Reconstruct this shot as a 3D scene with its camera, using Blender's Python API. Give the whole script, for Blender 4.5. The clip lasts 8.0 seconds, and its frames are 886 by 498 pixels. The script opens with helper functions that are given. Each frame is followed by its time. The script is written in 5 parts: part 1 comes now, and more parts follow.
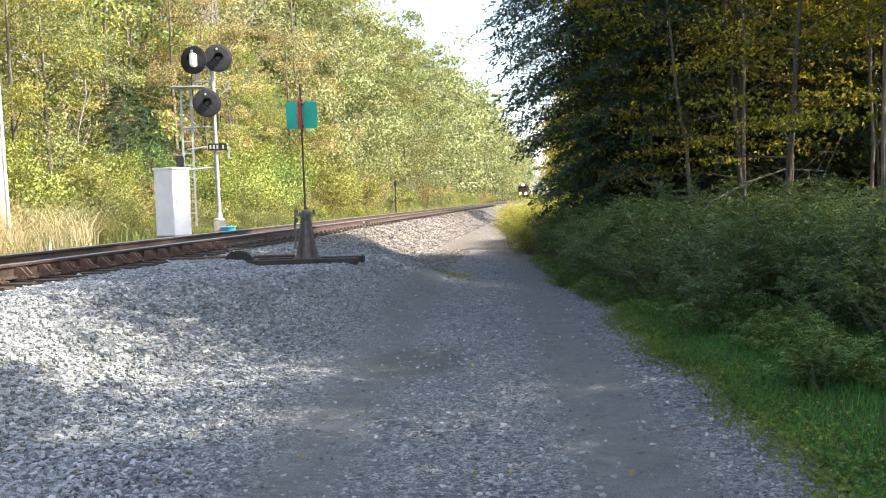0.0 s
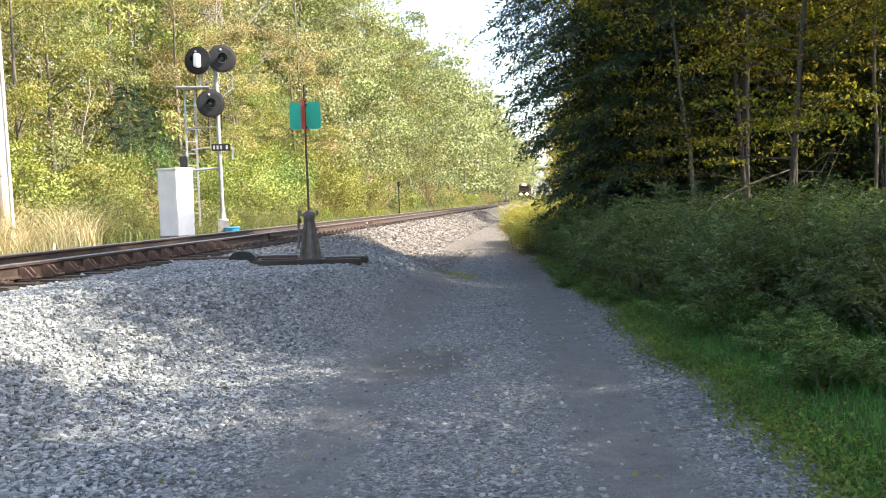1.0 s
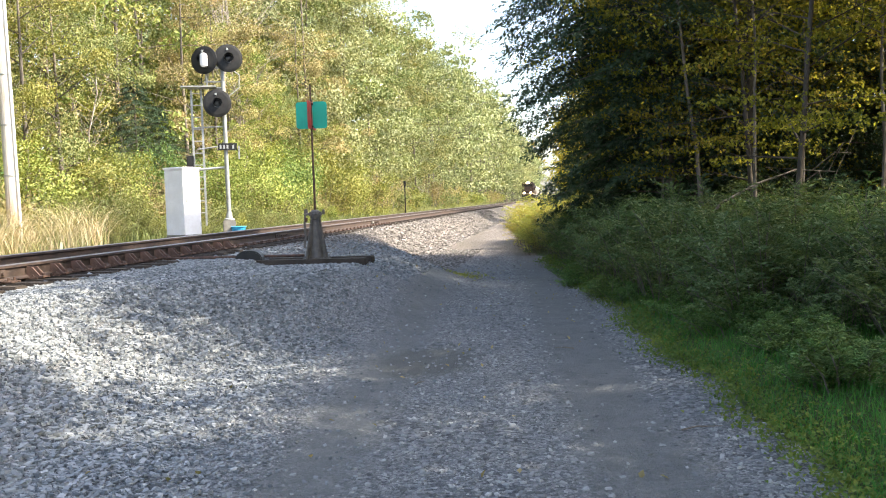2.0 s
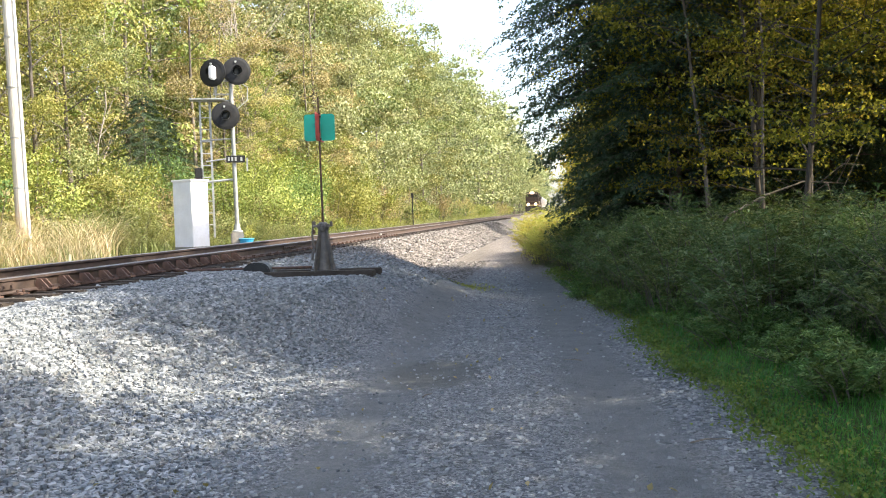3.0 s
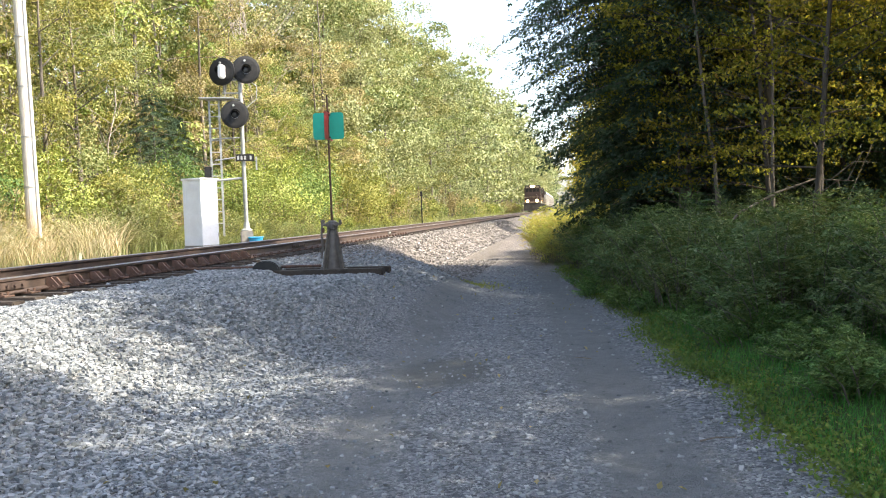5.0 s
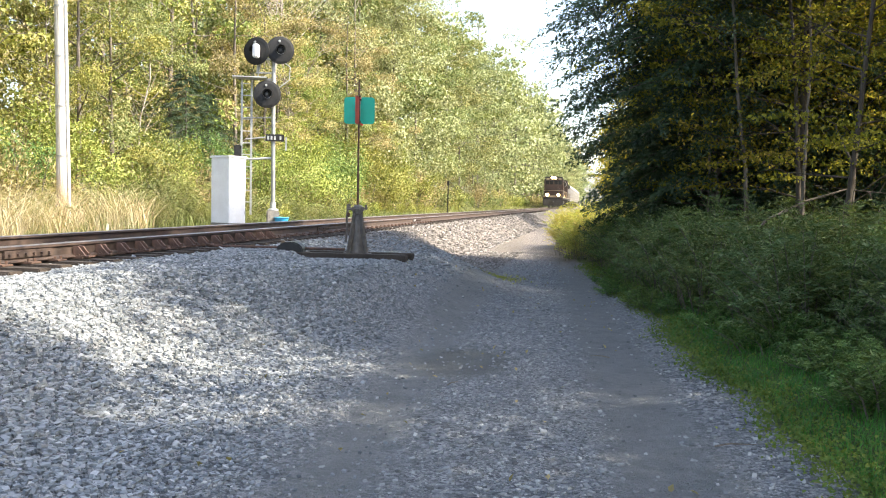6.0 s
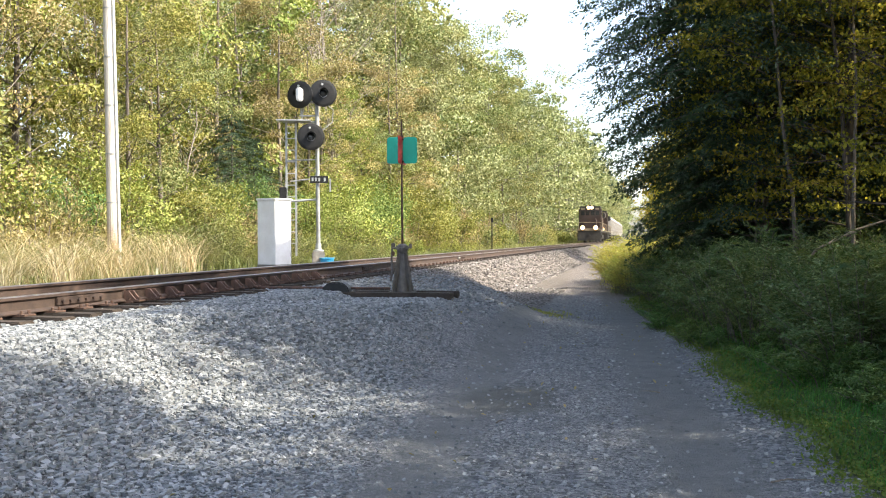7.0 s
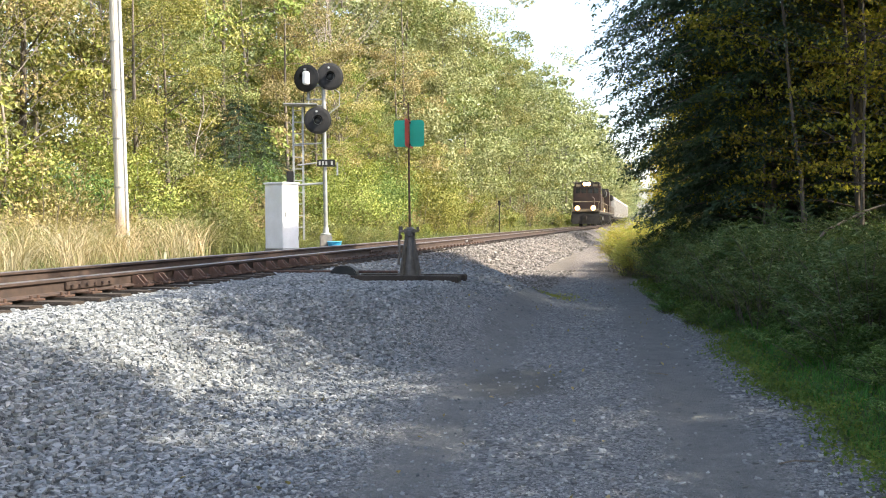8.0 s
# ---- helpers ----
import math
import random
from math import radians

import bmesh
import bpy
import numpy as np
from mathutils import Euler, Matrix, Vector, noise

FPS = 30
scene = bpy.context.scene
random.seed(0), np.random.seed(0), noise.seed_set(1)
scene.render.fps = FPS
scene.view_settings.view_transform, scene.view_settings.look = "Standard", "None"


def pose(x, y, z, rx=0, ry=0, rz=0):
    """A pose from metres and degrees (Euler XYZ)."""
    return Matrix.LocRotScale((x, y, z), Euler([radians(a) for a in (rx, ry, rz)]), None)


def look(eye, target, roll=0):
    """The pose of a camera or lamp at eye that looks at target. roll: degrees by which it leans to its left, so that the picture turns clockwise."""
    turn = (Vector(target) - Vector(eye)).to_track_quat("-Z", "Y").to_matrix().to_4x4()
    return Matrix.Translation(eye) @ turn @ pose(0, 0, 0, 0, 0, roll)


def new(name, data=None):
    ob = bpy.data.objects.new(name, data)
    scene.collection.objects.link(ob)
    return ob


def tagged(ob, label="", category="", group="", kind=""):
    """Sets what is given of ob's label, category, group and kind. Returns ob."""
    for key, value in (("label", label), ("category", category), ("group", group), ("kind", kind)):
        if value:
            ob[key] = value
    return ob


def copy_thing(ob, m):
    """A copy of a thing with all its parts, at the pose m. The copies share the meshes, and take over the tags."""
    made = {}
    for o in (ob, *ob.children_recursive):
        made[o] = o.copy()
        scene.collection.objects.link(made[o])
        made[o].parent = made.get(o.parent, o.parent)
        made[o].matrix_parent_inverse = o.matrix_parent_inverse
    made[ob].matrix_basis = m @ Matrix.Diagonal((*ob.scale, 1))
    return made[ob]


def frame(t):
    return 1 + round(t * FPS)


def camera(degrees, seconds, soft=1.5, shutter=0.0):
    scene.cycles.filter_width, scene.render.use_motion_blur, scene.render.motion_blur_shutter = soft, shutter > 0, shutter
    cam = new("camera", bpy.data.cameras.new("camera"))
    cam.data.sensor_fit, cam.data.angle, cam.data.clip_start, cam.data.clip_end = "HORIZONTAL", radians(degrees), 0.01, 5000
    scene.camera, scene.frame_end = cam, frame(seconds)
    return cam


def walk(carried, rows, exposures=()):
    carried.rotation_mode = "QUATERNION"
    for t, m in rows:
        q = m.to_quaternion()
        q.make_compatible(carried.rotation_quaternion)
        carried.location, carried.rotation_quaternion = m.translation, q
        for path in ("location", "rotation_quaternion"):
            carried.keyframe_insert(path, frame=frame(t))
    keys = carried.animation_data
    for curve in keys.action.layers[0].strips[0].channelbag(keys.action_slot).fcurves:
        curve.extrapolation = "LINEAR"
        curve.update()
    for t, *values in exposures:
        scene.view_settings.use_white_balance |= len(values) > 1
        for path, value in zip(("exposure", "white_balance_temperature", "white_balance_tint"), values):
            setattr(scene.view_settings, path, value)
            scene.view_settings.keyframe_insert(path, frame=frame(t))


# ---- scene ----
FOV = 49.5
cam = camera(FOV, 8.0, soft=1.1)
EYE = 1.5
# seconds, then the camera's turn (degrees) at a fixed standing point
ROWS = [
    (0.0, 87.19, 1.90, -0.09), (0.5, 87.18, 1.99, 0.17), (1.0, 87.24, 1.81, 0.11), (1.5, 87.04, 1.75, 0.27),
    (3.0, 87.94, 1.84, 0.93), (3.5, 88.08, 1.73, 1.14), (4.0, 88.00, 1.88, 1.30), (5.5, 87.58, 1.76, 1.63),
    (5.6, 86.98, 1.15, 1.28), (5.7, 86.63, 0.55, 0.63), (5.8, 86.59, -0.45, 0.35), (5.9, 86.50, -1.30, 2.64),
    (6.0, 87.26, -1.16, 3.01), (6.1, 87.91, -1.15, 3.80), (6.2, 88.73, -0.90, 4.49), (6.3, 89.76, 0.20, 4.83),
    (6.4, 89.52, 0.20, 5.08), (6.5, 89.48, 0.23, 5.20), (7.0, 89.47, 0.17, 5.64), (7.5, 88.93, 0.04, 5.70),
    (8.0, 88.47, 0.42, 6.08),
]
walk(cam, [(t, pose(0, 0, EYE, rx, ry, rz)) for t, rx, ry, rz in ROWS], exposures=[(0.0, 2.15), (5.5, 2.11), (6.0, 2.22), (6.5, 1.95), (8.0, 1.90)])

# ---- light ----
SUN_AZ, SUN_EL = 103.0, 43.0          # degrees to the right of +y, and above the ground
world = bpy.data.worlds.new("sky")
scene.world = world
world.use_nodes = True
wn = world.node_tree
sky = wn.nodes.new("ShaderNodeTexSky")
sky.sky_type, sky.sun_disc = "NISHITA", False
sky.sun_elevation, sky.sun_rotation = radians(SUN_EL), radians(SUN_AZ)
sky.air_density, sky.dust_density, sky.ozone_density = 1.0, 2.5, 1.0
wn.nodes["Background"].inputs["Strength"].default_value = 0.15
haze = wn.nodes.new("ShaderNodeHueSaturation")        # a thin bright haze takes some of the blue away
haze.inputs["Saturation"].default_value, haze.inputs["Value"].default_value = 0.86, 1.0
wn.links.new(sky.outputs[0], haze.inputs["Color"])
wn.links.new(haze.outputs[0], wn.nodes["Background"].inputs["Color"])
sun_data = bpy.data.lights.new("sun", "SUN")
sun_data.energy, sun_data.angle, sun_data.color = 3.7, radians(0.55), (1.0, 0.91, 0.74)
sun = new("sun", sun_data)
SUN_DIR = Vector((math.sin(radians(SUN_AZ)) * math.cos(radians(SUN_EL)), math.cos(radians(SUN_AZ)) * math.cos(radians(SUN_EL)), math.sin(radians(SUN_EL))))
sun.matrix_world = look(SUN_DIR * 60, (0, 0, 0))


# ---- materials ----
class Nodes:
    """A small builder for node materials."""

    def __init__(self, name):
        self.mat = bpy.data.materials.new(name)
        self.mat.use_nodes = True
        self.t = self.mat.node_tree
        self.bsdf = self.t.nodes["Principled BSDF"]
        self.out = self.t.nodes["Material Output"]

    def node(self, kind, **sets):
        n = self.t.nodes.new("ShaderNode" + kind)
        for k, v in sets.items():
            if k in n.inputs:
                n.inputs[k].default_value = v
        return n

    def link(self, a, b):
        self.t.links.new(a, b)

    def coords(self):
        return self.node("TexCoord").outputs["Object"]

    def noise(self, scale, detail=4.0, rough=0.6, vec=None):
        n = self.node("TexNoise", Scale=scale, Detail=detail, Roughness=rough)
        self.link(vec if vec is not None else self.coords(), n.inputs["Vector"])
        return n.outputs["Fac"]

    def ramp(self, fac, stops):
        n = self.node("ValToRGB")
        els = n.color_ramp.elements
        while len(els) < len(stops):
            els.new(0.5)
        for e, (p, c) in zip(els, stops):
            e.position, e.color = p, (*c, 1)
        self.link(fac, n.inputs["Fac"])
        return n.outputs["Color"]

    def mix(self, fac, a, b, how="MIX"):
        n = self.node("Mix")
        n.data_type, n.blend_type = "RGBA", how
        for sock, v in ((n.inputs[0], fac), (n.inputs[6], a), (n.inputs[7], b)):
            if isinstance(v, (int, float)):
                sock.default_value = v
            elif isinstance(v, tuple):
                sock.default_value = (*v, 1)
            else:
                self.link(v, sock)
        return n.outputs[2]

    def bump(self, height, strength=0.5, distance=0.01):
        n = self.node("Bump", Strength=strength, Distance=distance)
        self.link(height, n.inputs["Height"])
        self.link(n.outputs["Normal"], self.bsdf.inputs["Normal"])

    def done(self, color=None, rough=0.6, metal=0.0, spec=0.5):
        if color is not None:
            if isinstance(color, tuple):
                self.bsdf.inputs["Base Color"].default_value = (*color, 1)
            else:
                self.link(color, self.bsdf.inputs["Base Color"])
        if isinstance(rough, float):
            self.bsdf.inputs["Roughness"].default_value = rough
        else:
            self.link(rough, self.bsdf.inputs["Roughness"])
        self.bsdf.inputs["Metallic"].default_value = metal
        self.bsdf.inputs["Specular IOR Level"].default_value = spec
        return self.mat


def worn(name, base, dark, scale=3.0, rough=0.6, metal=0.0, bump=0.15, spec=0.5):
    """Paint, metal or wood with blotches at two scales and a fine relief."""
    m = Nodes(name)
    big, small = m.noise(scale), m.noise(scale * 14, 3.0)
    col = m.mix(m.ramp(big, [(0.35, (0, 0, 0)), (0.7, (1, 1, 1))]), base, dark)
    col = m.mix(m.ramp(small, [(0.5, (0, 0, 0)), (0.75, (0.6, 0.6, 0.6))]), col, dark)
    m.bump(small, bump, 0.01)
    return m.done(col, rough, metal, spec)


def leaf_material(name, dark, mid, light, translucency=0.4, yellow=0.35, vary=0.6):
    """Leaves that differ one by one, and from bough to bough."""
    m = Nodes(name)
    isl = m.node("NewGeometry").outputs["Random Per Island"]
    dark, light = [tuple(c + (e - c) * vary for c, e in zip(mid, end)) for end in (dark, light)]
    col = m.ramp(isl, [(0.0, dark), (0.55, mid), (1.0, light)])
    bough = m.noise(0.9, 3.0, 0.6)
    col = m.mix(1.0, col, m.ramp(bough, [(0.32, (0.66, 0.74, 0.72)), (0.68, (1.22, 1.16, 1.08))]), "MULTIPLY")
    ob = m.node("ObjectInfo").outputs["Random"]
    hue = m.node("HueSaturation", Saturation=1.0, Value=1.0)
    rng = m.node("MapRange")
    rng.inputs["To Min"].default_value, rng.inputs["To Max"].default_value = 0.465, 0.52
    m.link(ob, rng.inputs["Value"])
    m.link(rng.outputs[0], hue.inputs["Hue"])
    wn2 = m.node("TexWhiteNoise")
    wn2.noise_dimensions = "1D"
    m.link(ob, wn2.inputs["W"])
    val = m.node("MapRange")
    val.inputs["To Min"].default_value, val.inputs["To Max"].default_value = 0.74, 1.2
    m.link(wn2.outputs["Value"], val.inputs["Value"])
    m.link(val.outputs[0], hue.inputs["Value"])
    m.link(col, hue.inputs["Color"])
    col = hue.outputs["Color"]
    m.done(col, 0.6, 0.0, 0.22)
    tr = m.node("BsdfTranslucent")
    warm = m.mix(1.0, col, (1.0, 0.95, 0.45), "MULTIPLY")
    m.link(m.mix(yellow, warm, (0.45, 0.45, 0.05)), tr.inputs["Color"])
    mixs = m.node("MixShader", Fac=translucency)
    m.link(m.bsdf.outputs[0], mixs.inputs[1])
    m.link(tr.outputs[0], mixs.inputs[2])
    m.link(mixs.outputs[0], m.out.inputs["Surface"])
    return m.mat


def bark_material(name, light, dark):
    m = Nodes(name)
    mp = m.node("Mapping")
    mp.inputs["Scale"].default_value = (9, 9, 1.2)
    m.link(m.coords(), mp.inputs["Vector"])
    f = m.noise(2.5, 6.0, 0.7, mp.outputs[0])
    m.bump(f, 0.8, 0.03)
    return m.done(m.ramp(f, [(0.3, dark), (0.7, light)]), 0.85, 0, 0.2)


def stone_material(name, stops):
    m = Nodes(name)
    isl = m.node("NewGeometry").outputs["Random Per Island"]
    col = m.ramp(isl, stops)
    f = m.noise(60.0, 3.0)
    col = m.mix(m.ramp(f, [(0.4, (0, 0, 0)), (0.8, (0.5, 0.5, 0.5))]), col, (0.16, 0.16, 0.17))
    m.bump(f, 0.3, 0.004)
    return m.done(col, 0.85, 0, 0.25)


def ground_material():
    """Crushed stone, dusty wheel tracks, grass soil and leaf litter, by the sheet's own masks."""
    m = Nodes("ground_gravel_and_soil")
    v = m.coords()
    vor = m.node("TexVoronoi", Scale=28.0)
    m.link(v, vor.inputs["Vector"])
    vor2 = m.node("TexVoronoi", Scale=75.0)
    m.link(v, vor2.inputs["Vector"])
    sep = m.node("SeparateColor")
    m.link(vor.outputs["Color"], sep.inputs[0])
    sep2 = m.node("SeparateColor")
    m.link(vor2.outputs["Color"], sep2.inputs[0])
    stones = m.ramp(sep.outputs[0], [(0.0, (0.06, 0.063, 0.07)), (0.5, (0.15, 0.155, 0.165)), (1.0, (0.30, 0.305, 0.31))])
    fine = m.ramp(sep2.outputs[0], [(0.0, (0.07, 0.07, 0.075)), (0.6, (0.20, 0.20, 0.198)), (1.0, (0.46, 0.455, 0.44))])
    patch = m.noise(0.9, 5.0, 0.65, v)
    gravel = m.mix(m.ramp(patch, [(0.35, (0, 0, 0)), (0.65, (1, 1, 1))]), stones, fine)
    xyz = m.node("SeparateXYZ")
    m.link(v, xyz.inputs[0])
    along = m.node("MapRange")
    along.inputs["From Min"].default_value, along.inputs["From Max"].default_value = 19.0, 27.0
    m.link(xyz.outputs["Y"], along.inputs["Value"])
    dust = m.ramp(m.noise(3.5, 6.0, 0.7, v), [(0.3, (0.132, 0.134, 0.132)), (0.7, (0.205, 0.205, 0.196))])
    att = m.node("Attribute")
    att.attribute_name = "mask"
    am = m.node("SeparateColor")
    m.link(att.outputs["Color"], am.inputs[0])
    grain = m.noise(5.0, 6.0, 0.75, v)

    def ragged(channel, low=0.35, high=0.65):
        add = m.node("Math")
        add.operation = "MULTIPLY_ADD"
        add.inputs[1].default_value, add.inputs[2].default_value = 0.6, -0.3
        m.link(grain, add.inputs[0])
        s = m.node("Math")
        s.operation = "ADD"
        m.link(channel, s.inputs[0])
        m.link(add.outputs[0], s.inputs[1])
        return m.ramp(s.outputs[0], [(low, (0, 0, 0)), (high, (1, 1, 1))])

    col = m.mix(m.mix(0.88, (0, 0, 0), ragged(am.outputs[1], 0.3, 0.85)), gravel, dust)
    col = m.mix(m.mix(0.5, (0, 0, 0), ragged(att.outputs["Alpha"], 0.2, 0.7)), col, (0.075, 0.075, 0.068))
    col = m.mix(along.outputs[0], col, m.mix(1.0, col, (0.98, 0.84, 0.73), "MULTIPLY"))
    soil = m.ramp(m.noise(7.0, 6.0, 0.7, v), [(0.3, (0.035, 0.045, 0.014)), (0.55, (0.06, 0.085, 0.02)), (0.75, (0.10, 0.085, 0.04))])
    col = m.mix(ragged(am.outputs[0]), col, soil)
    litter = m.ramp(m.noise(9.0, 6.0, 0.75, v), [(0.3, (0.03, 0.024, 0.016)), (0.7, (0.10, 0.075, 0.045))])
    col = m.mix(ragged(am.outputs[2]), col, litter)
    h = m.mix(0.5, vor.outputs["Distance"], vor2.outputs["Distance"])
    m.bump(h, 1.0, 0.045)
    return m.done(col, 0.9, 0, 0.2)


GROUND = ground_material()
BALLAST = stone_material("crushed_grey_stone", [(0.0, (0.09, 0.10, 0.107)), (0.35, (0.19, 0.204, 0.212)), (0.85, (0.27, 0.283, 0.29)), (1.0, (0.34, 0.35, 0.355))])
PEBBLE = stone_material("small_road_stone", [(0.0, (0.10, 0.102, 0.102)), (0.5, (0.225, 0.229, 0.224)), (0.9, (0.33, 0.332, 0.32)), (1.0, (0.43, 0.43, 0.41))])
RAIL_RUST = worn("rusted_rail_side", (0.085, 0.055, 0.042), (0.045, 0.032, 0.027), 5.0, 0.75, 0.25)
RAIL_TOP = worn("worn_rail_head", (0.27, 0.25, 0.235), (0.15, 0.125, 0.11), 8.0, 0.38, 0.8, 0.05)
FAR_STONE = stone_material("dusty_brown_stone", [(0.0, (0.085, 0.074, 0.066)), (0.5, (0.17, 0.15, 0.133)), (0.9, (0.27, 0.245, 0.22)), (1.0, (0.38, 0.35, 0.315))])
TIE = worn("creosoted_timber", (0.062, 0.049, 0.040), (0.03, 0.025, 0.021), 4.0, 0.9, 0, 0.6, 0.2)
PLATE = worn("rusted_steel_plate", (0.17, 0.10, 0.07), (0.07, 0.045, 0.035), 9.0, 0.8, 0.3)
BRACE = worn("reddish_rail_brace", (0.165, 0.095, 0.068), (0.075, 0.048, 0.038), 12.0, 0.75, 0.3)
GALV = worn("galvanised_steel", (0.42, 0.43, 0.42), (0.27, 0.27, 0.26), 5.0, 0.5, 0.5)
BLACK = worn("black_painted_steel", (0.010, 0.010, 0.011), (0.022, 0.021, 0.020), 6.0, 0.5, 0, 0.1, 0.3)
WHITE = worn("white_painted_steel", (0.80, 0.81, 0.83), (0.66, 0.66, 0.66), 1.5, 0.45, 0, 0.03)
CONCRETE = worn("concrete", (0.27, 0.25, 0.22), (0.17, 0.155, 0.14), 6.0, 0.9, 0, 0.4, 0.2)
STAND = worn("weathered_dark_iron", (0.085, 0.078, 0.072), (0.15, 0.13, 0.115), 10.0, 0.65, 0.4, 0.3)
RUSTY = worn("rusty_rod", (0.13, 0.07, 0.045), (0.05, 0.035, 0.03), 12.0, 0.8, 0.3)
GREEN = worn("green_target_enamel", (0.0, 0.40, 0.26), (0.0, 0.34, 0.22), 5.0, 0.5, 0, 0.03)
RED = worn("red_target_enamel", (0.62, 0.05, 0.045), (0.42, 0.04, 0.035), 5.0, 0.5, 0, 0.03)


def pole_material():
    """Weathered grey wood, stained rusty orange near the foot."""
    m = Nodes("weathered_pole_wood")
    mp = m.node("Mapping")
    mp.inputs["Scale"].default_value = (14, 14, 0.8)
    m.link(m.coords(), mp.inputs["Vector"])
    f = m.noise(2.5, 6.0, 0.7, mp.outputs[0])
    wood = m.ramp(f, [(0.3, (0.36, 0.31, 0.26)), (0.7, (0.66, 0.62, 0.56))])
    stain = m.ramp(f, [(0.3, (0.20, 0.10, 0.05)), (0.7, (0.46, 0.27, 0.15))])
    sep = m.node("SeparateXYZ")
    m.link(m.coords(), sep.inputs[0])
    lim = m.node("MapRange")
    lim.inputs["From Min"].default_value, lim.inputs["From Max"].default_value = 0.5, 1.7
    m.link(sep.outputs["Z"], lim.inputs["Value"])
    m.bump(f, 0.6, 0.02)
    return m.done(m.mix(lim.outputs[0], stain, wood), 0.85, 0, 0.2)


POLE = pole_material()
CONDUIT = worn("pale_conduit", (0.72, 0.71, 0.68), (0.55, 0.53, 0.50), 4.0, 0.55)
BLUE = worn("blue_plastic", (0.03, 0.30, 0.52), (0.02, 0.22, 0.40), 5.0, 0.5)
LENS = worn("dark_signal_lens", (0.03, 0.03, 0.035), (0.05, 0.05, 0.05), 5.0, 0.15)
STAKE = worn("pale_stake_paint", (0.62, 0.62, 0.45), (0.40, 0.38, 0.28), 6.0, 0.7)
BARK = bark_material("grey_bark", (0.20, 0.17, 0.14), (0.07, 0.058, 0.048))
PALE_BARK = bark_material("pale_bark", (0.36, 0.32, 0.27), (0.16, 0.135, 0.11))
# Darker copy of the bark, with the right-hand wood's shade in its colour.
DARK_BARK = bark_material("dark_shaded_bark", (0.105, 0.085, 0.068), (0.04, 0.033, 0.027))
DEAD = bark_material("dead_wood", (0.24, 0.20, 0.16), (0.10, 0.08, 0.065))
LEAF_SUN = leaf_material("sunny_leaf", (0.05, 0.085, 0.018), (0.215, 0.245, 0.06), (0.48, 0.47, 0.18), 0.24, 0.25, 0.68)
LEAF_GREEN = leaf_material("green_leaf", (0.024, 0.068, 0.022), (0.105, 0.20, 0.055), (0.32, 0.42, 0.16), 0.24, 0.12, 0.68)
LEAF_DRY = leaf_material("turning_leaf", (0.11, 0.095, 0.04), (0.32, 0.265, 0.125), (0.56, 0.46, 0.27), 0.24, 0.25, 0.68)
LEAF_OLIVE = leaf_material("olive_leaf", (0.055, 0.08, 0.032), (0.20, 0.225, 0.085), (0.44, 0.43, 0.22), 0.24, 0.2, 0.68)
# The gold of leaves lit from behind is put into this colour.
LEAF_SHADE = leaf_material("gold_lit_shade_leaf", (0.05, 0.07, 0.018), (0.19, 0.18, 0.04), (0.58, 0.46, 0.11), 0.7, 0.4, 0.9)
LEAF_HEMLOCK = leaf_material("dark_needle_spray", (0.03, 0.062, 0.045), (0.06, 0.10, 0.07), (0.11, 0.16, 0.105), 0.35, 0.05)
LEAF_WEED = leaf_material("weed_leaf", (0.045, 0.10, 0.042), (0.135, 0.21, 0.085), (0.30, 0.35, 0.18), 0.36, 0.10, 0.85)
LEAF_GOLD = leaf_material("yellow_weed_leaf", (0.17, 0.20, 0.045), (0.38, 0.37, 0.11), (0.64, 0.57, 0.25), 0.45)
GRASS = leaf_material("grass_blade", (0.028, 0.13, 0.03), (0.064, 0.24, 0.05), (0.17, 0.34, 0.08), 0.45, 0.08)
CLOVER = leaf_material("yellow_green_ground_leaf", (0.06, 0.13, 0.03), (0.125, 0.20, 0.045), (0.27, 0.29, 0.07), 0.35, 0.15)
STRAW = leaf_material("dry_grass_blade", (0.42, 0.36, 0.22), (0.64, 0.57, 0.38), (0.80, 0.74, 0.55), 0.35, 0.1)
# Paler, greyer greens: the haze of distance is put into the leaf colour.
LEAF_FAR = leaf_material("haze_tinted_far_leaf", (0.10, 0.125, 0.06), (0.24, 0.27, 0.135), (0.46, 0.48, 0.29), 0.25, 0.15, 0.8)


# ---- mesh helpers ----
def part(name, bm, material, parent=None, label="", m=None):
    """One bmesh as one mesh object, under its thing or part."""
    data = bpy.data.meshes.new(name)
    bm.to_mesh(data)
    bm.free()
    for mt in (material if isinstance(material, (list, tuple)) else [material]):
        data.materials.append(mt)
    ob = new(name, data)
    if parent is not None:
        ob.parent = parent
    if m is not None:
        ob.matrix_basis = m
    return tagged(ob, label)


def box(size, at=(0, 0, 0), bevel=0.0, bm=None, turn=None):
    bm = bm if bm is not None else bmesh.new()
    mt = Matrix.Translation(at) @ (turn if turn is not None else Matrix()) @ Matrix.Diagonal((*size, 1))
    made = bmesh.ops.create_cube(bm, size=1, matrix=mt)
    if bevel:
        edges = list({e for v in made["verts"] for e in v.link_edges})
        bmesh.ops.bevel(bm, geom=edges, offset=bevel, segments=2, affect="EDGES", clamp_overlap=True)
    return bm


def tube(a, b, r0, r1=None, n=10, bm=None, caps=True):
    bm = bm if bm is not None else bmesh.new()
    a, b = Vector(a), Vector(b)
    q = (b - a).to_track_quat("Z", "Y").to_matrix().to_4x4()
    bmesh.ops.create_cone(bm, cap_ends=caps, segments=n, radius1=r0, radius2=r0 if r1 is None else r1, depth=(b - a).length,
                          matrix=Matrix.Translation((a + b) / 2) @ q)
    return bm


